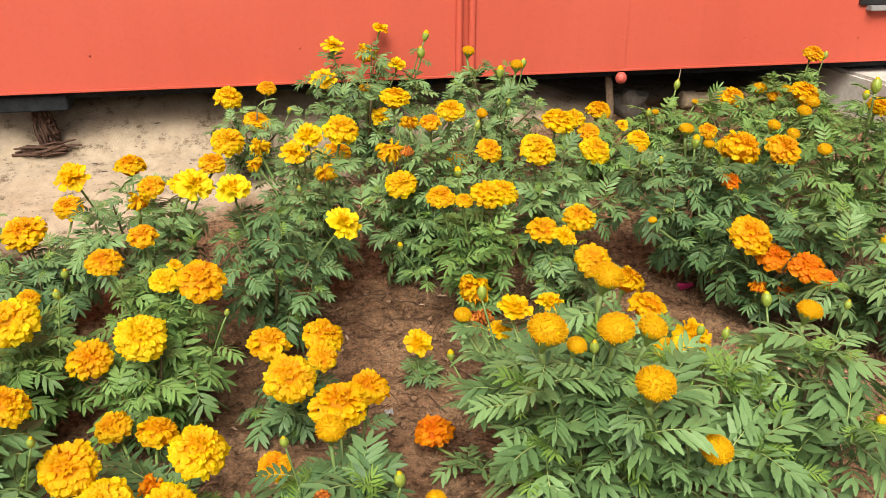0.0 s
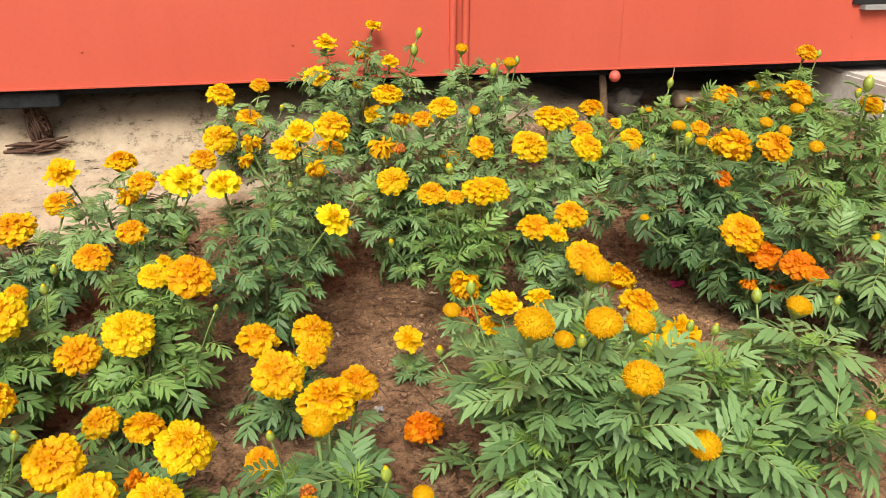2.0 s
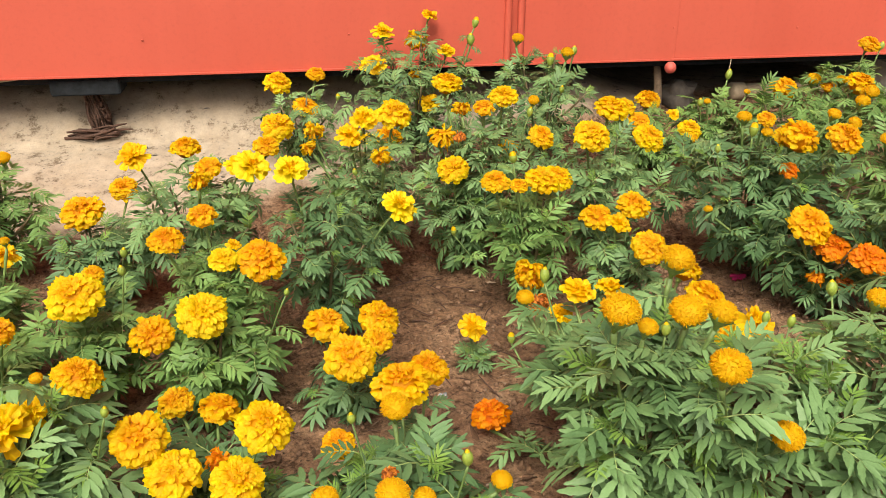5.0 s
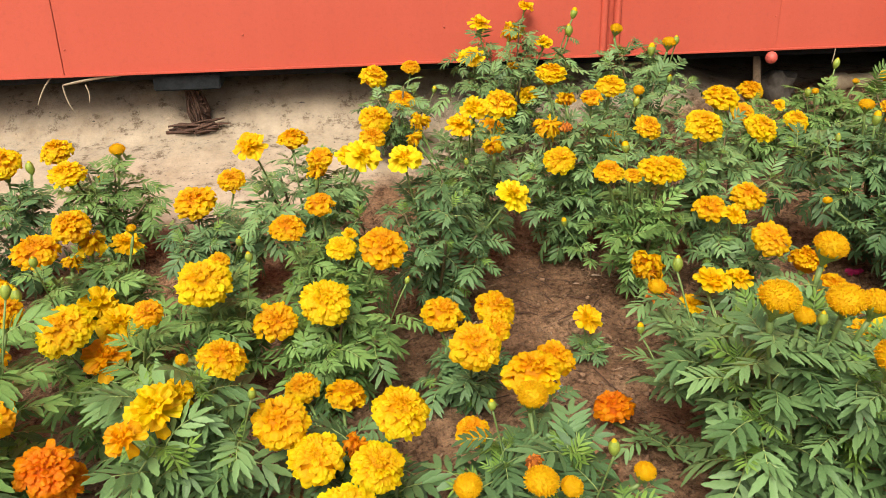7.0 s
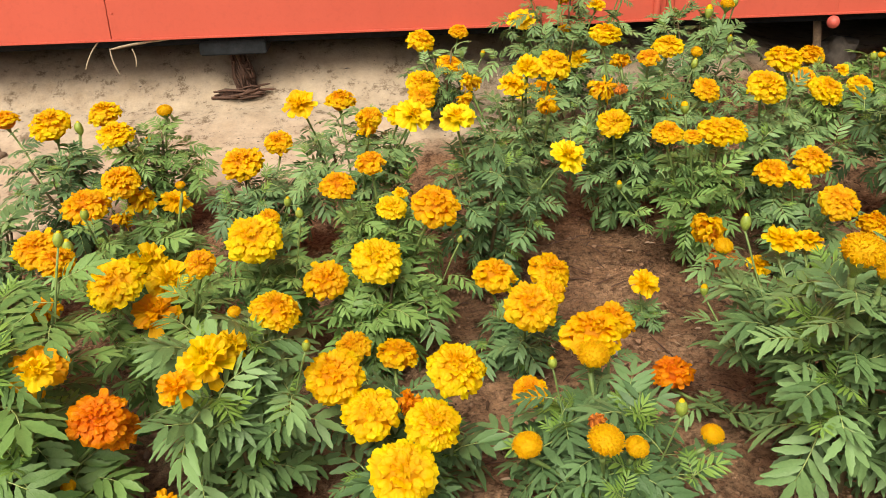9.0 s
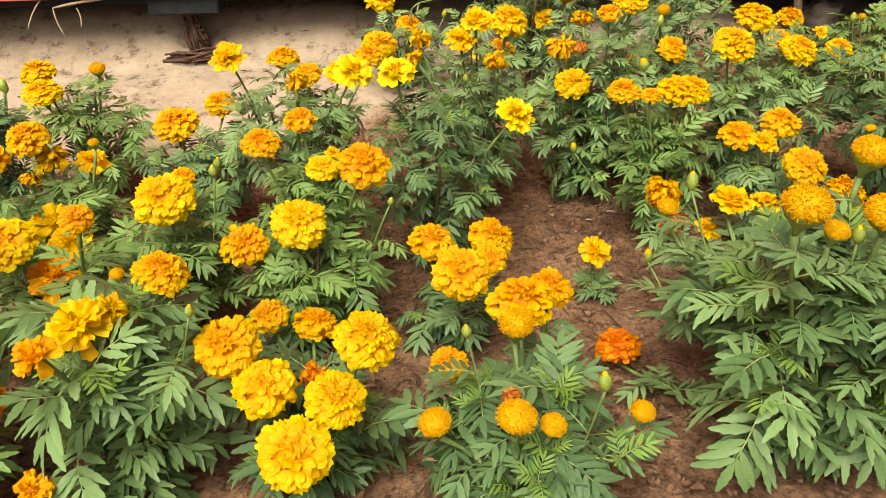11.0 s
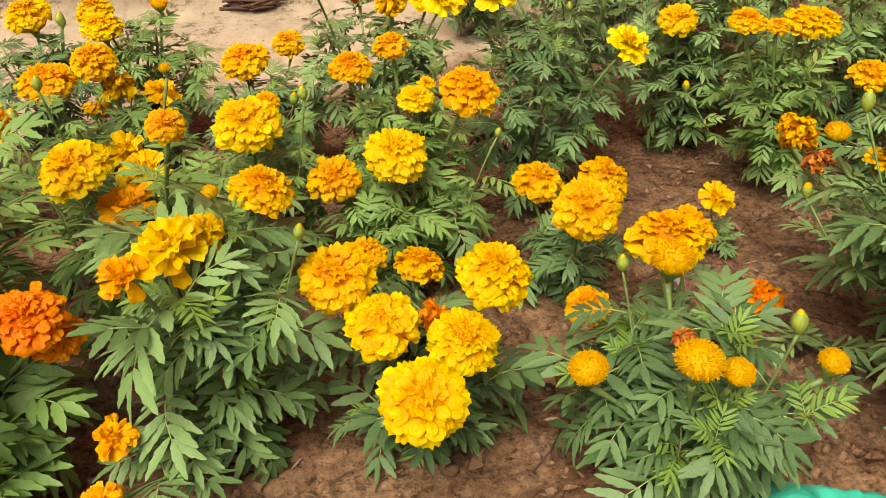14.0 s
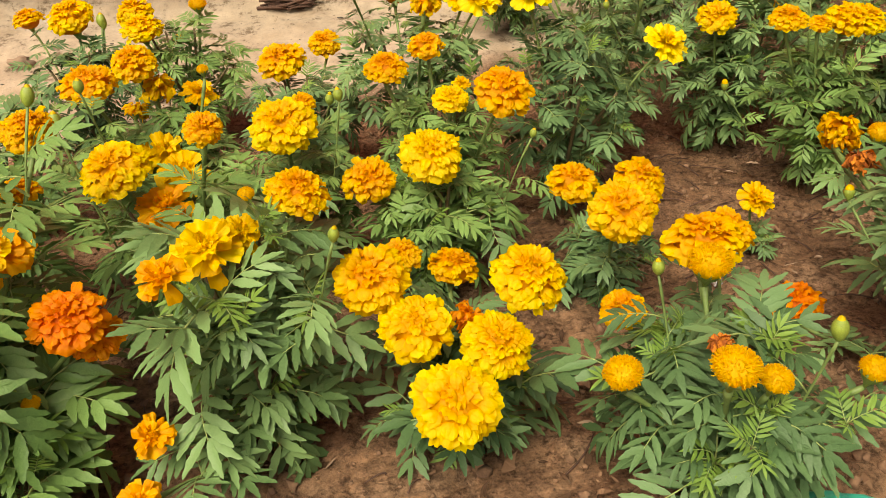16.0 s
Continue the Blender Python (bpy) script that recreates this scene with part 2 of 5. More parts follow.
def tube(verts, faces, pts, radii, sides=6, cap=True):
    """Adds a bent tapering tube along pts."""
    start, pts = len(verts), [Vector(p) for p in pts]
    for i, p in enumerate(pts):
        d = (pts[min(i + 1, len(pts) - 1)] - pts[max(i - 1, 0)]).normalized()
        a = d.orthogonal().normalized() if i == 0 else (a - d * a.dot(d)).normalized()
        b = d.cross(a)
        for k in range(sides):
            w = 2 * math.pi * k / sides
            verts.append(p + (a * math.cos(w) + b * math.sin(w)) * radii[i])
    for i in range(len(pts) - 1):
        for k in range(sides):
            q, r = start + i * sides, start + (i + 1) * sides
            faces.append((q + k, q + (k + 1) % sides, r + (k + 1) % sides, r + k))
    if cap:
        faces.append(tuple(start + k for k in reversed(range(sides))))
        faces.append(tuple(start + (len(pts) - 1) * sides + k for k in range(sides)))


def bend(a, b, sag, n=6):
    """Points from a to b, bowed by the vector sag."""
    a, b, sag = Vector(a), Vector(b), Vector(sag)
    return [a.lerp(b, i / n) + sag * (4 * (i / n) * (1 - i / n)) for i in range(n + 1)]


def box(verts, faces, lo, hi, bev=0.003):
    """Adds a box with bevelled edges."""
    bm = bmesh.new()
    bmesh.ops.create_cube(bm, size=1)
    for v in bm.verts:
        v.co = Vector([lo[i] + (v.co[i] + 0.5) * (hi[i] - lo[i]) for i in range(3)])
    bmesh.ops.bevel(bm, geom=bm.edges[:], offset=bev, segments=2, affect="EDGES")
    bm.verts.index_update()
    s = len(verts)
    verts.extend(v.co.copy() for v in bm.verts)
    faces.extend(tuple(s + v.index for v in f.verts) for f in bm.faces)
    bm.free()


def lump(verts, faces, centre, size, rough, seed, rings=6, sides=9):
    """Adds an uneven rounded clod or stone."""
    s, c = len(verts), Vector(centre)
    for i in range(rings + 1):
        th = math.pi * i / rings
        for k in range(sides):
            ph = 2 * math.pi * k / sides
            d = Vector((math.sin(th) * math.cos(ph), math.sin(th) * math.sin(ph), math.cos(th)))
            f = 1 + rough * noise.noise(d * 1.7 + Vector((seed, seed * 0.7, 0)))
            verts.append(c + Vector((d.x * size[0], d.y * size[1], d.z * size[2])) * f)
    for i in range(rings):
        for k in range(sides):
            a, b = s + i * sides, s + (i + 1) * sides
            faces.append((a + k, b + k, b + (k + 1) % sides, a + (k + 1) % sides))


def smoothstep(a, b, x):
    t = min(1.0, max(0.0, (x - a) / (b - a)))
    return t * t * (3 - 2 * t)


def ground_z(x, y):
    """The height of the earth: a flat bed, and a bank that rises under the red wall."""
    z = 0.17 * smoothstep(1.95, 2.85, y) + 0.175 * (1 - 0.62 * smoothstep(0.85, 1.35, x)) * smoothstep(2.77, 3.02, y + 0.04 * noise.noise(Vector((x * 2.0, 0, 9)))) 
    near = 1.0 if -3 < x < 4 and -1 < y < 4.5 else 0.0
    z += near * (0.022 * noise.noise(Vector((x * 3, y * 3, 0))) + 0.010 * noise.noise(Vector((x * 11, y * 11, 3))))
    if near:
        soil = 1 - smoothstep(2.2, 2.5, y - 0.36 * x)
        z += (0.003 + 0.011 * soil) * noise.turbulence(Vector((x * 15, y * 15, 7)), 3, True)
        z += (0.0008 + 0.006 * soil) * noise.turbulence(Vector((x * 52, y * 52, 1)), 2, True)
    return z


# ---- the setting ----


def make_ground():
    def axis(lo, hi, step, far):
        inner = list(np.arange(lo, hi, step))
        out, d = [], step
        while (out[-1] if out else 0) < far:
            d *= 1.13
            out.append((out[-1] if out else 0) + d)
        return [lo - o for o in reversed(out)] + inner + [hi + o for o in out]
    xs, ys = axis(-1.15, 1.35, 0.0095, 400.0), axis(0.82, 2.35, 0.0085, 400.0)
    verts, faces = [], []
    for y in ys:
        for x in xs:
            z = ground_z(x, y)
            verts.append((x, y, z))
    n = len(xs)
    for j in range(len(ys) - 1):
        for i in range(n - 1):
            faces.append((j * n + i, j * n + i + 1, (j + 1) * n + i + 1, (j + 1) * n + i))
    g = part("ground", mesh_of("ground", verts, faces, EARTH))
    tagged(g, "brown garden soil rising to a pale sandy bank", "ground", kind="structure")


make_ground()

WALL_Y, WALL_Z, WALL_TOP = 2.75, 0.405, 2.9


def make_wall():
    v, f = [], []
    box(v, f, (-5.0, WALL_Y + 0.012, WALL_Z + 0.004), (5.5, WALL_Y + 2.4, WALL_TOP), 0.01)
    wall = part("wall_north", mesh_of("wall_body", v, f, RED, False))
    tagged(wall, "red-painted sheet-metal wall of a raised cabin", "wall", kind="structure")
    # sheets, each a few millimetres proud of the next
    edges = ((-5.0, -2.9), (-2.9, -1.065), (-1.065, 0.650), (0.704, 1.255), (1.255, 3.1), (3.1, 5.5))
    for i, (a, b) in enumerate(edges):
        v, f = [], []
        proud = 0.003 * (i % 2)
        box(v, f, (a + 0.0006, WALL_Y - proud, WALL_Z), (b - 0.0006, WALL_Y + 0.011, WALL_TOP - 0.02), 0.0012)
        part("panel", mesh_of("panel", v, f, RED, False), wall)
    for x in (0.655, 0.699):
        v, f = [], []
        tube(v, f, [(x, WALL_Y - 0.004, WALL_Z + 0.004), (x, WALL_Y - 0.004, WALL_TOP - 0.05)], [0.0125, 0.0125], 14, False)
        part("rib", mesh_of("rib", v, f, RED), wall)
    v, f = [], []
    lump(v, f, (0, 0, 0), (0.0034, 0.0022, 0.0034), 0.08, 3, 6, 10)
    rivet = mesh_of("rivet", v, f, RED)
    for x, z in ((-1.05, 0.487), (-0.506, 0.513), (0.13, 0.517), (1.242, 0.514), (1.707, 0.505), (2.174, 0.492), (-1.62, 0.50), (2.62, 0.49)):
        part("rivet", rivet, wall, pose(x, WALL_Y - 0.003, z))
    # folded lip along the foot of the sheets
    v, f = [], []
    box(v, f, (-5.0, WALL_Y - 0.0065, WALL_Z - 0.004), (5.5, WALL_Y + 0.03, WALL_Z + 0.003), 0.0012)
    part("bottom_lip", mesh_of("bottom_lip", v, f, RED, False), wall)
    v, f = [], []
    box(v, f, (-5.0, WALL_Y + 0.04, WALL_Z - 0.03), (5.5, WALL_Y + 2.4, WALL_Z), 0.003)
    part("underside", mesh_of("underside", v, f, STEEL_BLACK, False), wall, label="dark steel underside")
    # added dark block: keeps light from behind out of the gap under the cabin
    v, f = [], []
    box(v, f, (-5.0, WALL_Y + 1.7, -0.2), (5.5, WALL_Y + 2.0, WALL_Z - 0.034), 0.01)
    part("foundation", mesh_of("foundation", v, f, STONE, False), wall, label="added dark block that stops light under the cabin")
    # the red knob under the edge
    v, f = [], []
    lump(v, f, (1.241, 2.738, 0.379), (0.0205, 0.0205, 0.0205), 0.05, 5, 12, 18)
    part("knob", mesh_of("knob", v, f, BALL), wall, label="round red-pink knob")
    # a low corner of a window
    win = part("window_1", None, None, pose(2.40, WALL_Y, 0.62))
    tagged(win, "small dark window with a grey sill", "window", kind="structure")
    for nm, lo, hi, mt in (("window_frame", (-0.25, -0.012, -0.012), (0.25, 0.02, 0.02), WINDOW_DARK), ("window_sill", (-0.215, -0.03, -0.032), (0.25, 0.02, -0.014), WINDOW_GREY), ("pane", (-0.23, -0.006, 0.02), (0.23, 0.004, 0.50), WINDOW_DARK)):
        v, f = [], []
        box(v, f, lo, hi, 0.002)
        part(nm, mesh_of(nm, v, f, mt, False), win)


make_wall()

# ---- marigolds: leaves, flower heads, stalks ----
GOLDEN = math.pi * (3 - math.sqrt(5))


def leaflet(verts, faces, base, d, up, length, width, fold, droop, rng, n=8):
    """A lance-shaped leaflet with a pointed tip and a saw-toothed edge, folded along its midrib."""
    side = d.cross(up).normalized()
    s = len(verts)
    side = (side + up * rng.uniform(-0.24, 0.24)).normalized()
    hook = side * rng.uniform(-0.07, 0.07)
    for i in range(n + 1):
        t = i / n
        w = width * 2.15 * (0.015 + t) ** 0.72 * (1 - t) ** 0.92
        ahead = 0.0
        if n > 5:
            w *= 1.13 if i % 2 else 0.90
            ahead = 0.035 if i % 2 else 0.0
        p = base + d * (t * length) - up * (droop * length * t * t) + hook * (length * t * t)
        verts.append(p)
        for sgn in (0.5, -0.5):
            verts.append(p + side * (w * sgn) + up * (fold * w) + d * (ahead * length if 0 < i < n else 0.0))
    for i in range(n):
        a, b = s + 3 * i, s + 3 * i + 3
        if i == n - 1:
            faces += [(a, a + 1, b), (a, b, a + 2)]
        else:
            faces += [(a, a + 1, b + 1, b), (a, b, b + 2, a + 2)]


def leaf_mesh(name, seed, mat, pairs=6, droop=0.25, slim=1.0, n=8):
    """A feathered leaf one unit long along +y, its face up."""
    rng = random.Random(seed)
    verts, faces = [], []
    bow, cup = rng.uniform(-0.07, 0.07), rng.uniform(-0.10, 0.16)

    def rachis(t):
        return Vector((bow * math.sin(math.pi * t), t * 0.66, 0.06 * math.sin(math.pi * t) - droop * t * t * 0.66))
    pts = [rachis(i / 4) for i in range(5)]
    tube(verts, faces, pts, [0.013 - 0.007 * i / 4 for i in range(5)], 4)
    stalk_faces = len(faces)
    for k in range(pairs):
        t = 0.22 + 0.72 * (k / (pairs - 1)) ** 0.9
        p = rachis(t)
        f = (rachis(min(1, t + 0.05)) - rachis(t - 0.05)).normalized()
        up = Vector((1, 0, 0)).cross(f).normalized()
        size = 0.27 + 0.17 * math.sin(math.pi * (0.06 + 0.62 * t))
        for sgn in (-1, 1):
            a = radians(rng.uniform(58, 70) - 22 * t)
            d = (f * math.cos(a) + Vector((sgn, 0, 0)) * math.sin(a) - up * (cup + rng.uniform(-0.08, 0.08))).normalized()
            off = f * rng.uniform(-0.025, 0.025)
            leaflet(verts, faces, p + off, d, up, size * rng.uniform(0.88, 1.1), (0.150 if n > 5 else 0.158) * slim * rng.uniform(0.88, 1.12), rng.uniform(0.02, 0.16), rng.uniform(0.02, 0.24), rng, n)
    f = (rachis(1) - rachis(0.9)).normalized()
    leaflet(verts, faces, rachis(0.99), f, Vector((1, 0, 0)).cross(f).normalized(), 0.38, 0.150 * slim, 0.10, 0.2, rng, n)
    me = mesh_of(name, verts, faces, [mat, RACHIS])
    me.polygons.foreach_set("material_index", [1 if i < stalk_faces else 0 for i in range(len(faces))])
    return me


LEAF_SHAPES = ((4, 0.02, 1.08), (5, 0.08, 1.0), (5, 0.15, 1.0), (5, 0.20, 0.95), (4, -0.06, 1.1), (5, 0.24, 1.0), (5, 0.07, 0.95), (4, 0.30, 1.05))
LEAF_TONES = (("grey", LEAF["grey"], 0.95), ("broad", LEAF["fresh"], 1.0), ("fresh", LEAF["fresh"], 0.92), ("dark", LEAF["dark"], 0.94))
# toothed leaves for the plants in front, plainer ones behind
LEAVES = {(tone, n): [leaf_mesh("leaf", 10 + i, mat, p, dr, sl * slimness, n) for i, (p, dr, sl) in enumerate(LEAF_SHAPES)] for tone, mat, slimness in LEAF_TONES for n in (8, 4)}
YOUNG = [leaf_mesh("young_leaf", 40 + i, LEAF_YOUNG, 5, dr, 0.72, 4) for i, dr in enumerate((-0.1, 0.1, 0.25))]


def petal(verts, faces, base, d, away, length, w0, w1, curl, frill, rng, nu=4, nv=3, notch=0.0):
    """A ruffled petal from base along d that curls towards away."""
    side = d.cross(away).normalized()
    s, ph, k = len(verts), rng.uniform(0, 6.28), rng.uniform(9, 14)
    lobes = [rng.uniform(-0.09, 0.06) for _ in range(nu + 1)]
    for j in range(nv + 1):
        t = j / nv
        w = (w0 + (w1 - w0) * t ** 0.8) * (0.96 if j == nv else 1.0)
        for i in range(nu + 1):
            u = i / nu - 0.5
            reach = length * (t * (1 - 0.22 * curl * t) - 0.07 * (2 * u) ** 4 * t - notch * (1 - abs(2 * u)) * t ** 4 + lobes[i] * t ** 3)
            wave = frill * length * t * t * math.sin(k * u + ph)
            cup = 0.10 * w1 * t * (1 - (2 * u) ** 2)
            verts.append(base + d * (reach + wave * 0.25) + away * (curl * length * t * t * 0.75 - wave + cup) + side * (w * u))
    for j in range(nv):
        for i in range(nu):
            a, b = s + j * (nu + 1) + i, s + (j + 1) * (nu + 1) + i
            faces.append((a, a + 1, b + 1, b))


def on_dome(az, polar, squash=1.0):
    d = Vector((math.sin(polar) * math.cos(az), math.sin(polar) * math.sin(az), math.cos(polar) * squash)).normalized()
    away = Vector((math.cos(polar) * math.cos(az), math.cos(polar) * math.sin(az), -math.sin(polar))).normalized()
    away = (away - d * away.dot(d)).normalized()
    return d, away


def ruffle(verts, faces, base, d, away, length, w0, w1, turn, frill, rng, nu=8, nv=5):
    """A petal that stands out along d, then bends over towards away, with a wavy lobed lip."""
    side = d.cross(away).normalized()
    s, ph, k = len(verts), rng.uniform(0, 6.28), rng.uniform(7, 11)
    lobes = [rng.uniform(-0.05, 0.05) for _ in range(nu + 1)]
    p = base.copy()
    for j in range(nv + 1):
        t = j / nv
        th = turn * t ** 1.4
        tangent, norm = d * math.cos(th) + away * math.sin(th), away * math.cos(th) - d * math.sin(th)
        if j:
            p = p + tangent * (length / nv)
        w = w0 + (w1 - w0) * t ** 0.75
        for i in range(nu + 1):
            u = i / nu - 0.5
            wave = frill * t * t * math.sin(k * u + ph)
            verts.append(p + side * (w * u) + norm * (wave + 0.14 * w * (2 * u) ** 2 * (1 - t)) + tangent * (length * (lobes[i] * t ** 3 - 0.12 * (2 * u) ** 4 * t)))
    for j in range(nv):
        for i in range(nu):
            a, b = s + j * (nu + 1) + i, s + (j + 1) * (nu + 1) + i
            faces.append((a, a + 1, b + 1, b))


def scale_petal(verts, faces, base, d, away, length, width, lift, wave, rng, nu=6, nv=4):
    """A broad round-tipped petal that lies out over the dome, its lip softly frilled."""
    side = d.cross(away).normalized()
    out = (away + d * lift).normalized()
    up = out.cross(side)
    if up.dot(d) < 0:
        up = -up
    s, ph, k = len(verts), rng.uniform(0, 6.28), rng.uniform(5.0, 8.5)
    ph2, k2 = rng.uniform(0, 6.28), rng.uniform(4.0, 7.0)
    roll, skew = rng.uniform(-0.10, 0.42), rng.uniform(-0.14, 0.14)
    for j in range(nv + 1):
        t = j / nv
        w = width * (0.40 + 0.60 * math.sin(min(1.0, t * 1.35) * math.pi / 2))
        for i in range(nu + 1):
            u = 2 * i / nu - 1
            reach = length * t * (1 - 0.36 * t * abs(u) ** 2.4 + skew * u * t + 0.055 * t * math.sin(k2 * u + ph2))
            ripple = wave * t ** 1.4 * math.sin(k * u + ph)
            verts.append(base + out * reach + side * (w * 0.5 * u * (1 - 0.10 * t * t)) + up * (ripple + 0.13 * length * math.sin(2.4 * t) - roll * length * t ** 3 - 0.10 * width * u * u * (1 - t)))
    for j in range(nv):
        for i in range(nu):
            a, b = s + j * (nu + 1) + i, s + (j + 1) * (nu + 1) + i
            faces.append((a, a + 1, b + 1, b))


def double_head(name, seed, mat, full=1.0):
    """A full pompom: rings of broad frilled petals laid over a dome, a crumpled middle, radius one, axis +z."""
    rng = random.Random(seed)
    verts, faces = [], []
    lump(verts, faces, (0, 0, 0.02), (0.70, 0.70, 0.74), 0.08, seed, 7, 12)
    for polar, count, length, width in ((104, 16, 0.34, 0.42), (92, 18, 0.36, 0.44), (79, 19, 0.38, 0.44), (65, 18, 0.37, 0.42), (51, 15, 0.34, 0.38), (37, 11, 0.30, 0.34), (22, 8, 0.26, 0.28)):
        count = max(4, round(count * full))
        turn = rng.uniform(0, 6.28)
        for i in range(count):
            az = turn + 2 * math.pi * i / count + rng.uniform(-0.20, 0.20)
            d, away = on_dome(az, radians(polar - 14 + rng.uniform(-8, 8)))
            swing = rng.uniform(-0.45, 0.45)
            away = (away * math.cos(swing) + d.cross(away) * math.sin(swing)).normalized()
            scale_petal(verts, faces, d * rng.uniform(0.68, 0.77), d, away, length * rng.uniform(0.85, 1.12), width * rng.uniform(0.78, 1.20), rng.uniform(0.35, 1.15) + (0.5 if polar < 50 or polar > 85 else 0.0) * rng.random(), rng.uniform(0.045, 0.095), rng)
    for i in range(30):
        d, away = on_dome(i * GOLDEN + 1, 0.50 * math.sqrt((i + 0.5) / 30))
        away = (away * math.cos(i) + d.cross(away) * math.sin(i)).normalized()
        ruffle(verts, faces, d * 0.64, d, away, rng.uniform(0.18, 0.33), 0.05, rng.uniform(0.12, 0.22), radians(rng.uniform(30, 120)), 0.03, rng, 3, 3)
    # uneven as grown: the whole head swells and sinks a little
    for v in verts:
        v *= 0.97 * (1 + 0.10 * noise.noise(v * 1.3 + Vector((seed * 0.37, 0, 0))))
        v.z = v.z * 0.82 + 0.16
    return mesh_of(name, verts, faces, mat)


def open_head(name, seed, mat, n=9, rows=2):
    """Broad ruffled petals in rings round a small crumpled middle."""
    rng = random.Random(seed)
    verts, faces = [], []
    for row in range(rows):
        for i in range(n - 2 * row):
            az = 2 * math.pi * (i + 0.5 * row) / (n - 2 * row) + rng.uniform(-0.22, 0.22)
            d, away = on_dome(az, radians(79 - 22 * row + rng.uniform(-12, 12)))
            ruffle(verts, faces, d * 0.08, d, away, (0.98 - 0.19 * row) * rng.uniform(0.82, 1.06), 0.14, 6.9 / n * rng.uniform(0.80, 1.15), radians(rng.uniform(5, 52)), rng.uniform(0.05, 0.11), rng, 7, 4)
    outer = len(faces)
    for i in range(32):
        d, away = on_dome(i * GOLDEN, math.sqrt((i + 0.5) / 32) * 1.15)
        away = (away * math.cos(i) + d.cross(away) * math.sin(i)).normalized()
        ruffle(verts, faces, d * 0.10, d, away, rng.uniform(0.26, 0.44), 0.05, 0.17, radians(rng.uniform(10, 80)), 0.05, rng, 3, 3)
    for v in verts:
        v.z += 0.10
    me = mesh_of(name, verts, faces, [mat, PETAL_PLAIN["orange"]])
    me.polygons.foreach_set("material_index", [0 if i < outer else 1 for i in range(len(faces))])
    return me


def loose_head(name, seed, mat):
    """A ragged half-double flower: large wavy petals that stand up unevenly round a crumpled middle."""
    rng = random.Random(seed)
    verts, faces = [], []
    lump(verts, faces, (0, 0, 0.0), (0.36, 0.36, 0.34), 0.1, seed, 6, 10)
    for polar, count, length, width in ((92, 9, 0.86, 0.62), (70, 9, 0.84, 0.56), (48, 8, 0.78, 0.50), (26, 6, 0.62, 0.42)):
        turn = rng.uniform(0, 6.28)
        for i in range(count):
            if rng.random() < 0.10:
                continue
            d, away = on_dome(turn + 2 * math.pi * i / count + rng.uniform(-0.3, 0.3), radians(polar + rng.uniform(-16, 12)))
            swing = rng.uniform(-0.5, 0.5)
            away = (away * math.cos(swing) + d.cross(away) * math.sin(swing)).normalized()
            ruffle(verts, faces, d * 0.16, d, away, length * rng.uniform(0.72, 1.15), 0.16, width * rng.uniform(0.8, 1.2), radians(rng.uniform(-15, 70)), rng.uniform(0.05, 0.12), rng, 6, 4)
    for i in range(26):
        d, away = on_dome(i * GOLDEN, math.sqrt((i + 0.5) / 26) * 0.9)
        away = (away * math.cos(i) + d.cross(away) * math.sin(i)).normalized()
        ruffle(verts, faces, d * 0.25, d, away, rng.uniform(0.24, 0.42), 0.06, 0.20, radians(rng.uniform(10, 90)), 0.05, rng, 3, 3)
    for v in verts:
        v.z += 0.10
    return mesh_of(name, verts, faces, mat)


def tuft_head(name, seed, mat, n=460):
    """A dense dome of narrow curling florets."""
    rng = random.Random(seed)
    verts, faces = [], []
    lump(verts, faces, (0, 0, 0.24), (0.92, 0.92, 0.71), 0.05, seed, 9, 16)
    for i in range(n):
        polar = math.acos(1 - 1.15 * (i + 0.5) / n)
        d, away = on_dome(i * GOLDEN, polar)
        d = (d + Vector((rng.uniform(-1, 1), rng.uniform(-1, 1), rng.uniform(-0.6, 1))) * 0.28).normalized()
        base = Vector((d.x * 0.87, d.y * 0.87, 0.24 + d.z * 0.67))
        tip = base + d * rng.uniform(0.07, 0.14)
        side = d.orthogonal().normalized()
        side = side * math.cos(i) + d.cross(side) * math.sin(i)
        tube(verts, faces, [base, tip, tip + (d * 0.6 + side).normalized() * rng.uniform(0.04, 0.10)], [0.034, 0.030, 0.010], 3, False)
    return mesh_of(name, verts, faces, mat)


def withered_head(name, seed, mat, n=84):
    """A spent flower: limp narrow petals that hang down in a crumpled tassel."""
    rng = random.Random(seed)
    verts, faces = [], []
    lump(verts, faces, (0, 0, 0.2), (0.40, 0.40, 0.55), 0.4, seed, 7, 11)
    for i in range(n):
        d, away = on_dome(i * GOLDEN, radians(12 + 70 * (i + 0.5) / n) + rng.uniform(-0.3, 0.3))
        swing = rng.uniform(-0.7, 0.7)
        away = (away * math.cos(swing) + d.cross(away) * math.sin(swing)).normalized()
        ruffle(verts, faces, d * 0.2 + Vector((0, 0, 0.35)), d, away, rng.uniform(0.55, 1.35), 0.10, rng.uniform(0.16, 0.36), radians(rng.uniform(95, 165)), rng.uniform(0.08, 0.16), rng, 4, 5)
    for q in verts:
        q += noise.noise_vector(q * 2.6 + Vector((seed, 0, 0))) * 0.34
    return mesh_of(name, verts, faces, mat)


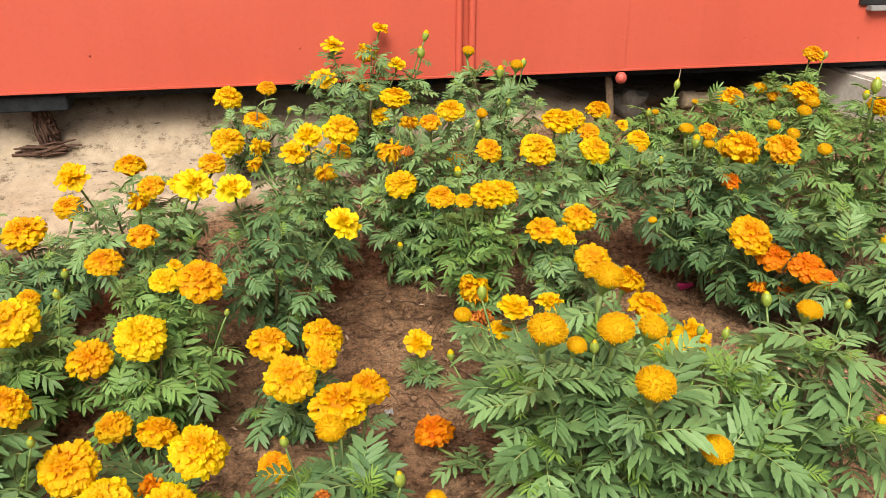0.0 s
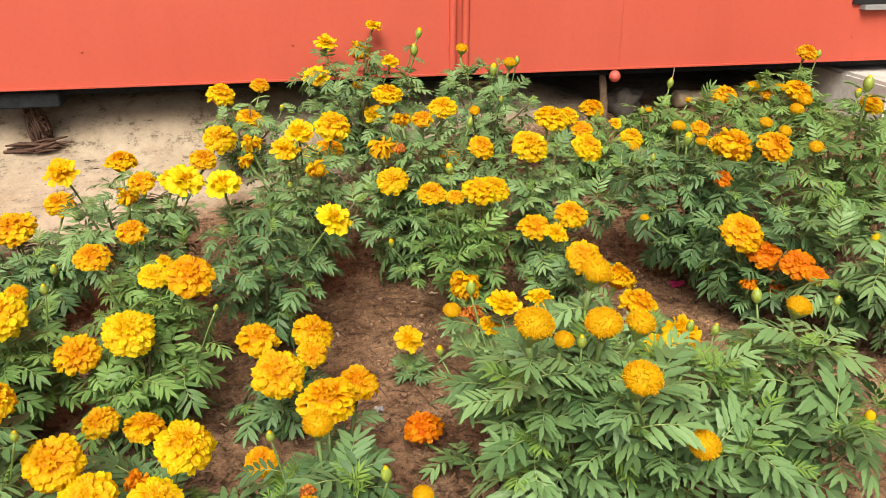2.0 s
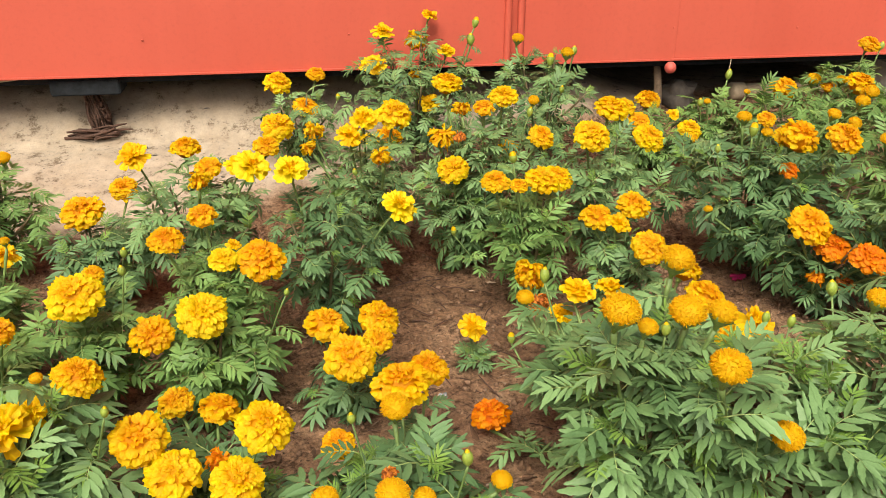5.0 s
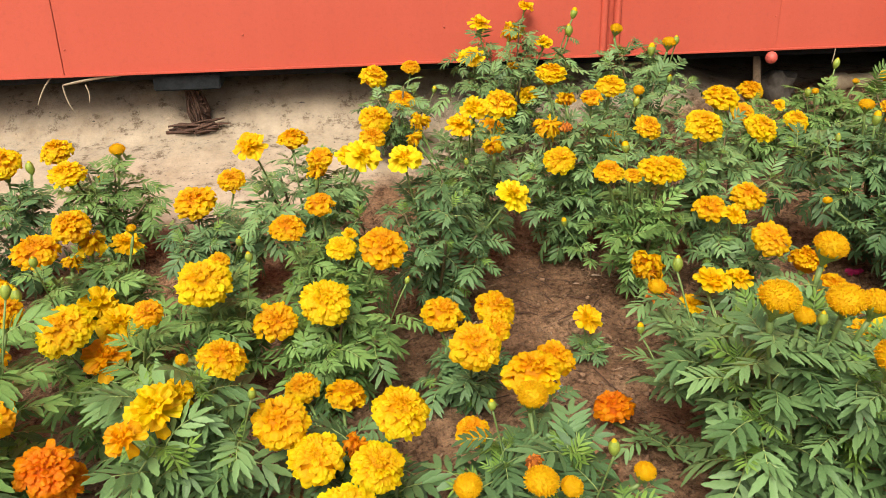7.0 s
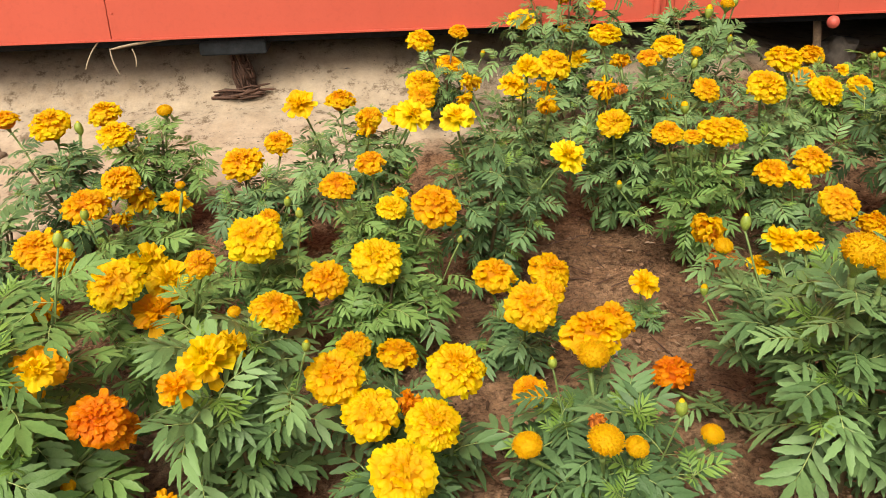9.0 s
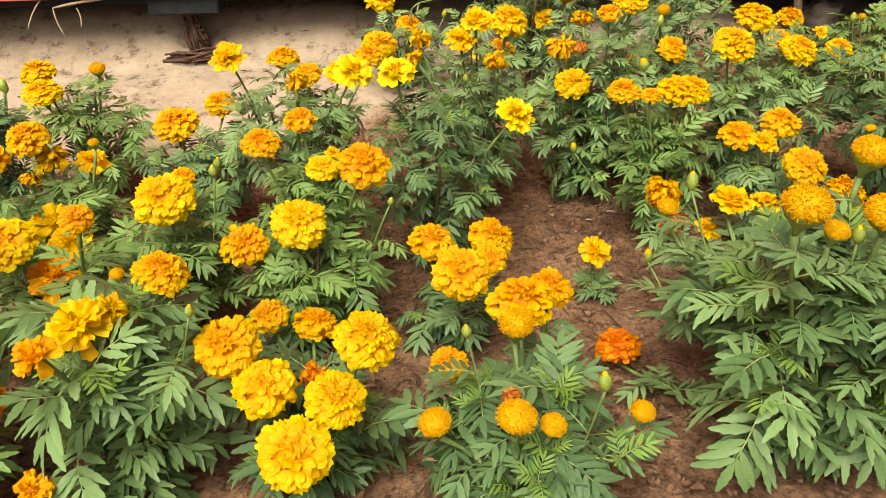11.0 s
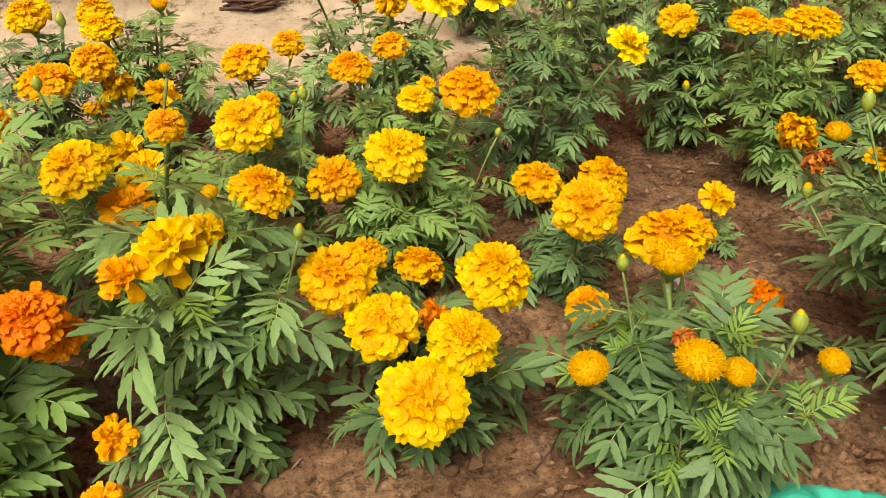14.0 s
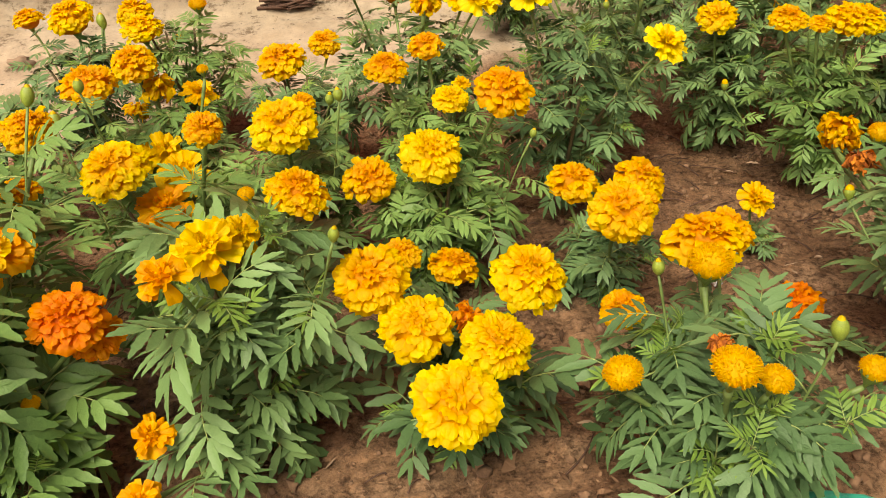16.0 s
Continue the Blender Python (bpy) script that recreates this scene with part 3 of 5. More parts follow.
def bud_head(name, seed, mat, wide):
    """Closed petal tips packed in the mouth of the cup."""
    rng = random.Random(seed)
    verts, faces = [], []
    r, z, tall = (0.80, 0.36, 0.74) if wide else (0.46, 0.84, 0.42)
    lump(verts, faces, (0, 0, z), (r, r, tall), 0.08, seed, 8, 14)
    for i in range(36):
        d, away = on_dome(i * GOLDEN, radians(6 + 76 * math.sqrt(i / 36)))
        base = Vector((d.x * r * 0.92, d.y * r * 0.92, z + d.z * tall * 0.9))
        rise = (d * (0.8 if wide else 0.35) + Vector((0, 0, 0.9))).normalized()
        ruffle(verts, faces, base, rise, (away - rise * away.dot(rise)).normalized(), rng.uniform(0.10, 0.24) * (1.0 if wide else 0.8), 0.16, 0.12, radians(rng.uniform(-70, -10)), 0.02, rng, 2, 3)
    return mesh_of(name, verts, faces, mat)


def calyx_mesh(name, profile, ribs, mat):
    """A ribbed green cup turned round +z from (radius, height) pairs."""
    verts, faces, n = [], [], 20
    for r, z in profile:
        for k in range(n):
            a = 2 * math.pi * k / n
            q = r * (1 + ribs * math.cos(5 * a * 2))
            verts.append((q * math.cos(a), q * math.sin(a), z))
    for j in range(len(profile) - 1):
        for k in range(n):
            faces.append((j * n + k, j * n + (k + 1) % n, (j + 1) * n + (k + 1) % n, (j + 1) * n + k))
    faces.append(tuple(reversed(range(n))))
    return mesh_of(name, verts, faces, mat)


CUPS = {
    "D": calyx_mesh("calyx", ((0.10, -0.62), (0.16, -0.45), (0.30, -0.2), (0.36, 0.05), (0.30, 0.2)), 0.05, CALYX),
    "S": calyx_mesh("calyx", ((0.08, -0.75), (0.13, -0.55), (0.20, -0.25), (0.22, 0.05), (0.17, 0.14)), 0.05, CALYX),
    "L": calyx_mesh("calyx", ((0.10, -0.62), (0.15, -0.45), (0.26, -0.2), (0.32, 0.05), (0.26, 0.2)), 0.05, CALYX),
    "P": calyx_mesh("calyx", ((0.10, -1.25), (0.16, -1.0), (0.30, -0.75), (0.62, -0.40), (0.84, 0.0), (0.87, 0.16), (0.74, 0.28)), 0.04, CALYX),
    "W": calyx_mesh("calyx", ((0.10, -0.6), (0.18, -0.4), (0.30, -0.1), (0.32, 0.2), (0.24, 0.35)), 0.05, CALYX),
    "B": calyx_mesh("calyx", ((0.20, -1.20), (0.42, -1.02), (0.76, -0.62), (0.93, -0.12), (0.95, 0.18), (0.86, 0.42)), 0.05, CALYX_BUD),
    "G": calyx_mesh("calyx", ((0.20, -1.20), (0.44, -1.02), (0.80, -0.60), (0.97, -0.08), (0.91, 0.36), (0.74, 0.72), (0.52, 0.98)), 0.05, CALYX_BUD),
}
NECK = {"D": -0.60, "L": -0.60, "S": -0.72, "P": -1.22, "W": -0.58, "B": -1.17}
HEADS = {}


def head_mesh(kind, colour, i):
    """Shared flower-head meshes, a few shapes to each kind and colour."""
    count = {"D": 6, "S": 2, "L": 3, "P": 2, "W": 3, "B": 1}[kind]
    key = (kind, colour, i % count)
    if key not in HEADS:
        mat, seed = PETAL[colour], 100 + 7 * (i % count)
        if kind == "D":
            HEADS[key] = double_head("petals", seed, mat, (1.0, 0.84, 1.1, 0.92, 1.04, 0.78)[i % count])
        elif kind == "S":
            HEADS[key] = open_head("petals", seed, PETAL_PLAIN.get(colour, mat), (10, 13)[i % count], 3)
        elif kind == "L":
            HEADS[key] = loose_head("petals", seed, PETAL_PLAIN.get(colour, mat))
        elif kind == "P":
            HEADS[key] = tuft_head("florets", seed, TUFT)
        elif kind == "W":
            HEADS[key] = withered_head("petals", seed, mat)
        else:
            HEADS[key] = bud_head("petals", seed, PETAL_PLAIN.get(colour, mat), colour != "green")
    return HEADS[key]


KIND_WORDS = {"D": "double flower", "L": "ragged half-double flower", "S": "open flower", "P": "tufted flower without outer petals", "W": "withered flower", "B": "bud"}
COLOUR_WORDS = {"lemon": "lemon-yellow", "yellow": "bright yellow", "gold": "golden-yellow", "orange": "orange", "amber": "warm orange", "deep": "deep orange", "brown": "brown", "green": "green"}
PLANTS = []
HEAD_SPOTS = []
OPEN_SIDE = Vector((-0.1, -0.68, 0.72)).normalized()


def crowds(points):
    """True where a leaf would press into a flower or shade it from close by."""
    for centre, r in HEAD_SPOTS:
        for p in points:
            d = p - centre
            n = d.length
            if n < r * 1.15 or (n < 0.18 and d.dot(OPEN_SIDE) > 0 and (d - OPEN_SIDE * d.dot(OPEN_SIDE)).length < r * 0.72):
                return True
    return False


def marigold(label, x, y, spread, height, leaf_size, leaf_count, heads, tone="grey", lean=(0.0, 0.0)):
    """One plant: a stem with branches, feathered leaves on a bushy dome, and its flower heads at their places."""
    seed = 1000 + len(PLANTS) * 17
    if y > 1.36:
        leaf_size, leaf_count = leaf_size * 0.86, round(leaf_count * (1.2 if y < 1.9 else 1.32))
    rng = random.Random(seed)
    z0 = ground_z(x, y) - 0.01
    root = part("marigold_plant", None, None, pose(x, y, z0))
    tagged(root, label, "marigold", "marigolds in the flower bed")
    PLANTS.append(root)
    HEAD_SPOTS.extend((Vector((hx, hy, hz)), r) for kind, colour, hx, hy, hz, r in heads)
    here = Vector((x, y, z0))
    h = height - z0
    tall = h * 0.98

    def leaf(base, out, length, fresh=False):
        """One leaf from base along out, its face to the sky."""
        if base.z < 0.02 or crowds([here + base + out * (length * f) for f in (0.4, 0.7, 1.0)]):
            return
        xv = out.cross(Vector((rng.uniform(-0.4, 0.4), rng.uniform(-0.55, 0.25), 1.0))).normalized()
        m = Matrix((xv, out, xv.cross(out))).transposed().to_4x4()
        m.translation = base
        if fresh:
            part("young_leaf", YOUNG[rng.randrange(3)], root, m @ Matrix.Scale(length, 4))
        else:
            part("leaf", LEAVES[tone, 8 if y < 1.36 else 4][rng.randrange(8)], root, m @ Matrix.Scale(length, 4))

    def shoot(p, axis, count, young):
        """A shoot tip: full leaves spread round it, small bright ones in the middle."""
        e1 = axis.orthogonal().normalized()
        e2 = axis.cross(e1)
        turn = rng.uniform(0, 6.28)
        for k in range(count):
            phi = turn + k * 2.4 + rng.uniform(-0.25, 0.25)
            e = radians(rng.uniform(-34, 30) + 30 * (count - k) / count)
            out = (e1 * math.cos(phi) + e2 * math.sin(phi)) * math.cos(e) + axis * math.sin(e)
            leaf(p - axis * (0.011 * k * leaf_size), out.normalized(), 0.104 * leaf_size * rng.uniform(0.62, 1.18))
        for k in range(young):
            phi, e = turn + 1.2 + k * 2.1 + rng.uniform(-0.3, 0.3), radians(rng.uniform(25, 80))
            out = (e1 * math.cos(phi) + e2 * math.sin(phi)) * math.cos(e) + axis * math.sin(e)
            leaf(p, out.normalized(), 0.050 * leaf_size * rng.uniform(0.6, 1.2), True)

    # branches
    verts, faces = [], []
    crown = Vector((lean[0], lean[1], tall * 0.62))
    tube(verts, faces, bend((0, 0, -0.01), crown, (0.01, 0.01, 0), 5), [0.0075, 0.007, 0.0065, 0.006, 0.005, 0.004], 7)
    tips = []
    for b in range(6):
        az = b * GOLDEN + rng.uniform(-0.3, 0.3)
        rr = spread * (0.2 + 0.65 * ((b * 0.37) % 1))
        hh = tall * (1.0 - 0.45 * (rr / spread) ** 2) * rng.uniform(0.88, 1.03)
        tip = Vector((lean[0] + rr * math.cos(az), lean[1] + rr * math.sin(az), hh))
        tube(verts, faces, bend(crown * (0.25 + 0.07 * b), tip, (0, 0, -0.03 * hh), 5), [0.0045, 0.004, 0.0038, 0.0034, 0.003, 0.0025], 5)
        tips.append(tip)
    part("stem", mesh_of("stem", verts, faces, STEM_OLD), root)
    low = 0.22 if y < 1.36 else 0.25
    # shoots over the bush: widest above its middle
    shoots = max(2, round(leaf_count / (6.6 if y < 1.1 else 5.6)))
    for s in range(shoots):
        u = 1.0 - ((s + 0.5) / shoots) ** 0.9    # 1 at the top
        az = s * GOLDEN + rng.uniform(-0.4, 0.4)
        depth = rng.uniform(0.60, 0.92) if s % 5 else rng.uniform(0.2, 0.5)
        zz = tall * (low + (1 - low) * u) * rng.uniform(0.9, 1.02)
        rad = spread * (0.28 + 0.72 * smoothstep(0.0, 0.55, u)) * math.sqrt(max(0.06, 1 - (max(0.0, u - 0.35) / 0.68) ** 2.4)) * depth
        axis = Vector((math.cos(az) * (0.95 - 0.7 * u), math.sin(az) * (0.95 - 0.7 * u) - 0.08, 0.35 + 0.75 * u)).normalized()
        shoot(Vector((lean[0] * u + rad * math.cos(az), lean[1] * u + rad * math.sin(az), zz)), axis, 5, 4 if u > 0.4 and y < 1.1 else 2 if u > 0.3 and y < 1.36 else 1)
    for b, tip in enumerate(tips):
        shoot(tip, (Vector((tip.x - lean[0], tip.y - lean[1], 0)) + Vector((0, 0, 0.25))).normalized(), 2, 3 if y < 1.1 else 1)
    # flower heads on their stalks
    for i, (kind, colour, hx, hy, hz, r) in enumerate(heads):
        c = Vector((hx - x, hy - y, hz - z0))
        flat, kind = kind == "F", kind.replace("F", "D")
        outward = Vector((c.x - lean[0], c.y - lean[1], 0))
        facing = Vector((rng.uniform(-0.18, 0.18), rng.uniform(-0.18, 0.10), 1.0)) + outward * (1.1 if kind in "DSL" else 0.5)
        if kind == "D":
            facing += Vector((0.06, -0.16 if flat else -rng.uniform(0.22, 0.50), 0))
        elif kind in "SL":
            facing += Vector((0.08, -0.40, 0))
        elif kind == "W":
            facing += Vector((rng.uniform(-0.3, 0.3), rng.uniform(-0.3, 0.3), 0))
        elif kind == "P":
            facing += Vector((0.03, -0.15, 0))
        facing.normalize()
        q = facing.to_track_quat("Z", "Y").to_matrix().to_4x4() @ Matrix.Rotation(rng.uniform(0, 6.28), 4, "Z")
        if kind == "B":
            centre = c
        else:
            centre = c - facing * r * 0.25
        slim, tallness = (0.92, rng.uniform(1.08, 1.28)) if kind == "B" else (1.0, 0.90 if flat else rng.uniform(0.9, 1.1))
        m = Matrix.Translation(centre) @ q @ Matrix.Diagonal((r * slim, r * slim, r * tallness, 1))
        word = COLOUR_WORDS[colour] + " " + KIND_WORDS[kind]
        fl = part("flower", head_mesh(kind, colour, i + len(PLANTS)), root, m, word if kind != "B" else "")
        if kind == "B":
            fl.name = "bud"
        part("calyx", CUPS["G" if kind == "B" and colour == "green" else kind], fl)
        neck = centre + facing * (NECK[kind] * r * tallness)
        start = Vector((c.x * 0.45 + lean[0] * 0.3, c.y * 0.45 + lean[1] * 0.3, max(0.02, min(c.z * 0.55, tall * 0.6))))
        verts, faces = [], []
        bow = -facing * (neck - start).length * 0.12
        bow.z = 0
        if kind == "B":
            start = Vector((c.x * 0.66 + lean[0] * 0.2, c.y * 0.66 + lean[1] * 0.2, start.z))
        thick = 0.0025 if kind in "DPWL" else 0.0020 if kind == "S" else max(0.0012, r * 0.15)
        pts = bend(start, neck, bow, 8)
        tube(verts, faces, pts, [thick] * 6 + ([thick * 1.1, thick * 1.2, thick * 1.5] if kind in "DS" else [thick * 1.15, thick * 1.5, max(thick, r * 0.2)]), 6)
        reach = (neck - start).length
        for k in range(int(min(8, reach / 0.024)) if leaf_count > 20 else 0):
            f = (k + 0.6) / 8.0 * (1.0 - 0.035 / max(reach, 0.05)) + rng.uniform(-0.04, 0.04)
            p = start.lerp(neck, max(0.05, min(0.92, f + 0.10)))
            az = k * 2.4 + i + rng.uniform(-0.4, 0.4)
            size = 0.100 * leaf_size * rng.uniform(0.7, 1.05) * (1.0 - 0.25 * f)
            e = radians(rng.uniform(0, 40))
            leaf(p, Vector((math.cos(az) * math.cos(e), math.sin(az) * math.cos(e), math.sin(e))), size)
        inv = m.inverted()
        st = part("stalk", mesh_of("stalk", verts, faces, STEM), fl)
        st.matrix_parent_inverse = inv
    return root


# ---- the flower bed, plant by plant ----
marigold("bushy marigold with yellow and orange double flowers and closed buds", -0.04, 2.58, 0.117, 0.38, 0.78, 78, [
    ("D", "yellow", -0.105, 2.69, 0.378, 0.0463),
    ("D", "orange", 0.017, 2.728, 0.396, 0.0309),
    ("D", "gold", -0.022, 2.603, 0.319, 0.0439),
    ("D", "yellow", -0.11, 2.492, 0.288, 0.0522),
    ("B", "gold", 0.079, 2.595, 0.35, 0.0092),
], "grey")
marigold("tall marigold with yellow and golden open flowers and withered flowers", 0.31, 2.52, 0.226, 0.539, 0.83, 148, [
    ("S", "orange", 0.386, 2.698, 0.583, 0.0288),
    ("S", "gold", 0.226, 2.619, 0.548, 0.0365),
    ("S", "gold", 0.183, 2.509, 0.468, 0.0422),
    ("W", "gold", 0.327, 2.632, 0.504, 0.0301),
    ("S", "gold", 0.416, 2.565, 0.492, 0.0297),
    ("S", "gold", 0.345, 2.436, 0.362, 0.0338),
    ("B", "gold", 0.508, 2.578, 0.57, 0.0123),
    ("W", "orange", 0.304, 2.476, 0.435, 0.0169),
    ("B", "green", 0.49, 2.561, 0.521, 0.0138),
], "grey")
marigold("tall marigold with orange tufted flowers and closed buds", 0.7, 2.47, 0.189, 0.508, 0.83, 123, [
    ("P", "orange", 0.651, 2.6, 0.515, 0.0197),
    ("P", "orange", 0.765, 2.447, 0.494, 0.0206),
    ("B", "gold", 0.714, 2.45, 0.475, 0.0136),
    ("B", "green", 0.785, 2.445, 0.499, 0.0106),
    ("P", "orange", 0.578, 2.147, 0.424, 0.0153),
    ("B", "green", 0.627, 2.064, 0.47, 0.0077),
], "grey")
marigold("tall marigold with orange double flowers and closed buds", 1.72, 2.42, 0.19, 0.45, 0.83, 140, [
    ("D", "orange", 1.831, 2.516, 0.482, 0.0362),
    ("B", "green", 1.868, 2.505, 0.477, 0.01),
], "fresh")
marigold("bushy marigold with yellow and golden double flowers and open flowers", 1.02, 2.4, 0.144, 0.317, 0.83, 78, [
    ("D", "yellow", 0.945, 2.4, 0.331, 0.0352),
    ("D", "gold", 1.077, 2.528, 0.321, 0.0427),
    ("D", "orange", 0.979, 2.365, 0.295, 0.0368),
    ("S", "orange", 1.084, 2.349, 0.318, 0.0227),
    ("D", "yellow", 1.127, 2.32, 0.273, 0.0385),
    ("P", "gold", 1.108, 2.263, 0.26, 0.0206),
], "fresh")
marigold("bushy marigold with golden and orange closed buds and tufted flowers", 1.25, 2.4, 0.135, 0.36, 0.83, 95, [
    ("B", "green", 1.165, 2.345, 0.351, 0.0107),
    ("B", "green", 1.323, 2.483, 0.404, 0.0114),
    ("P", "gold", 1.376, 2.449, 0.354, 0.011),
    ("P", "orange", 1.186, 2.342, 0.354, 0.0105),
], "fresh")
marigold("bushy marigold with golden and orange tufted flowers and double flowers", 1.46, 2.3, 0.215, 0.4, 0.88, 170, [
    ("D", "gold", 1.494, 2.429, 0.366, 0.046),
    ("P", "gold", 1.584, 2.421, 0.393, 0.0239),
    ("D", "gold", 1.663, 2.295, 0.4, 0.0478),
    ("P", "gold", 1.445, 1.983, 0.427, 0.0201),
    ("D", "orange", 1.629, 2.401, 0.372, 0.0276),
    ("P", "orange", 1.67, 2.401, 0.392, 0.0184),
    ("P", "gold", 1.47, 1.989, 0.452, 0.0201),
], "fresh")
marigold("bushy marigold with yellow and golden tufted flowers and double flowers", -0.8, 2.1, 0.135, 0.31, 0.83, 109, [
    ("P", "gold", -0.765, 2.116, 0.338, 0.0197),
    ("F", "yellow", -0.868, 2.034, 0.306, 0.0463),
    ("D", "yellow", -0.969, 2.279, 0.293, 0.0453),
    ("P", "orange", -0.811, 2.091, 0.27, 0.0113),
], "fresh")
marigold("bushy marigold with yellow and golden double flowers and withered flowers", 0.42, 2.06, 0.199, 0.402, 0.83, 148, [
    ("D", "yellow", 0.343, 2.158, 0.475, 0.0418),
    ("D", "yellow", 0.463, 2.03, 0.467, 0.0387),
    ("D", "orange", 0.4, 1.968, 0.454, 0.0278),
    ("W", "orange", 0.372, 2.108, 0.415, 0.0222),
    ("W", "orange", 0.301, 2.003, 0.372, 0.0298),
    ("D", "gold", 0.503, 2.112, 0.306, 0.0306),
    ("D", "gold", 0.568, 2.028, 0.356, 0.0368),
    ("W", "brown", 0.344, 1.993, 0.373, 0.0156),
    ("B", "green", 0.543, 2.059, 0.415, 0.0091),
], "grey")
marigold("bushy marigold with yellow double flowers and closed buds", 0.35, 2.0, 0.105, 0.27, 0.88, 72, [
    ("D", "yellow", 0.319, 1.935, 0.311, 0.0419),
    ("B", "green", 0.063, 1.74, 0.379, 0.0064),
], "grey")
marigold("bushy marigold with yellow and golden double flowers and closed buds", -1.0, 2.0, 0.135, 0.3, 0.83, 92, [
    ("D", "yellow", -1.023, 2.052, 0.329, 0.0519),
    ("D", "gold", -1.236, 2.29, 0.285, 0.0379),
    ("B", "green", -0.953, 2.047, 0.318, 0.0096),
    ("B", "green", -0.955, 2.046, 0.323, 0.0108),
], "dark")
marigold("bushy marigold with yellow double flowers", 0.72, 1.98, 0.199, 0.37, 0.88, 140, [
    ("D", "yellow", 0.649, 1.875, 0.399, 0.0469),
    ("D", "yellow", 0.759, 2.045, 0.422, 0.0463),
    ("D", "yellow", 0.83, 1.951, 0.363, 0.0423),
], "grey")
marigold("bushy marigold with yellow and golden open flowers and withered flowers", 0.12, 1.97, 0.144, 0.402, 0.83, 105, [
    ("D", "yellow", 0.185, 2.015, 0.435, 0.046),
    ("S", "gold", 0.094, 1.828, 0.478, 0.0339),
    ("S", "orange", 0.06, 1.815, 0.446, 0.0325),
    ("D", "gold", 0.183, 2.132, 0.344, 0.0402),
    ("W", "gold", 0.121, 1.74, 0.407, 0.022),
    ("S", "gold", 0.135, 2.141, 0.34, 0.0238),
    ("W", "gold", -0.015, 1.998, 0.404, 0.0232),
    ("W", "gold", -0.029, 1.984, 0.366, 0.0191),
    ("B", "green", 0.082, 1.816, 0.445, 0.0077),
], "grey")
marigold("bushy marigold with golden double flowers and closed buds", -0.525, 1.90, 0.120, 0.245, 0.8, 125, [
    ("D", "gold", -0.559, 1.935, 0.252, 0.0517),
    ("D", "gold", -0.496, 2.119, 0.241, 0.0378),
    ("B", "green", -0.432, 1.715, 0.234, 0.009),
], "dark")
marigold("tall marigold with golden and orange closed buds and double flowers", 1.60, 1.93, 0.25, 0.47, 0.98, 230, [
    ("D", "gold", 1.576, 1.86, 0.464, 0.0325),
    ("B", "green", 1.536, 1.839, 0.524, 0.0152),
    ("B", "gold", 1.509, 1.836, 0.502, 0.0102),
    ("P", "orange", 1.253, 1.622, 0.433, 0.0169),
], "fresh")
marigold("bushy marigold with golden and orange double flowers and tufted flowers", 1.08, 1.86, 0.26, 0.4, 0.93, 185, [
    ("D", "orange", 1.16, 1.643, 0.434, 0.0428),
    ("D", "gold", 1.153, 1.798, 0.393, 0.0533),
    ("D", "gold", 1.143, 1.84, 0.382, 0.0357),
    ("D", "deep", 1.082, 1.71, 0.339, 0.0244),
    ("D", "orange", 1.041, 1.775, 0.448, 0.0231),
    ("P", "gold", 0.991, 1.788, 0.453, 0.0177),
    ("P", "gold", 1.203, 1.755, 0.459, 0.0164),
    ("P", "gold", 1.216, 1.694, 0.453, 0.016),
    ("B", "gold", 1.011, 1.772, 0.425, 0.012),
    ("P", "gold", 1.041, 1.763, 0.419, 0.0136),
    ("B", "green", 0.921, 1.764, 0.384, 0.0071),
], "dark")
marigold("bushy marigold with golden and yellow open flowers and double flowers", -0.29, 1.84, 0.172, 0.382, 0.83, 135, [
    ("S", "orange", -0.389, 1.726, 0.445, 0.0353),
    ("F", "gold", -0.328, 2.066, 0.359, 0.0400),
    ("D", "gold", -0.253, 1.835, 0.376, 0.031),
    ("S", "lemon", -0.155, 1.78, 0.396, 0.0437),
    ("S", "gold", -0.188, 1.836, 0.381, 0.0325),
    ("D", "gold", -0.131, 2.008, 0.369, 0.0341),
    ("W", "gold", -0.251, 1.621, 0.411, 0.0187),
], "grey")
marigold("bushy marigold with golden and yellow double flowers and closed buds", 0.47, 1.74, 0.118, 0.31, 0.8, 95, [
    ("D", "gold", 0.369, 1.704, 0.353, 0.0338),
    ("D", "yellow", 0.48, 1.723, 0.345, 0.0422),
    ("D", "yellow", 0.524, 1.755, 0.338, 0.0405),
    ("D", "gold", 0.419, 1.69, 0.345, 0.0213),
    ("B", "gold", 0.42, 1.757, 0.39, 0.011),
    ("B", "gold", 0.278, 1.717, 0.236, 0.0077),
], "fresh")
marigold("bushy marigold with golden double flowers and open flowers", 0.68, 1.69, 0.111, 0.23, 0.8, 60, [
    ("D", "gold", 0.621, 1.732, 0.244, 0.0399),
    ("D", "gold", 0.719, 1.756, 0.257, 0.0406),
    ("S", "orange", 0.661, 1.69, 0.245, 0.0301),
    ("D", "gold", 0.661, 1.52, 0.253, 0.0409),
], "grey")
marigold("bushy marigold with lemon-yellow open flowers", -0.01, 1.68, 0.133, 0.37, 0.85, 110, [
    ("S", "lemon", -0.074, 1.67, 0.419, 0.0392),
    ("S", "lemon", 0.147, 1.631, 0.341, 0.0401),
], "dark")
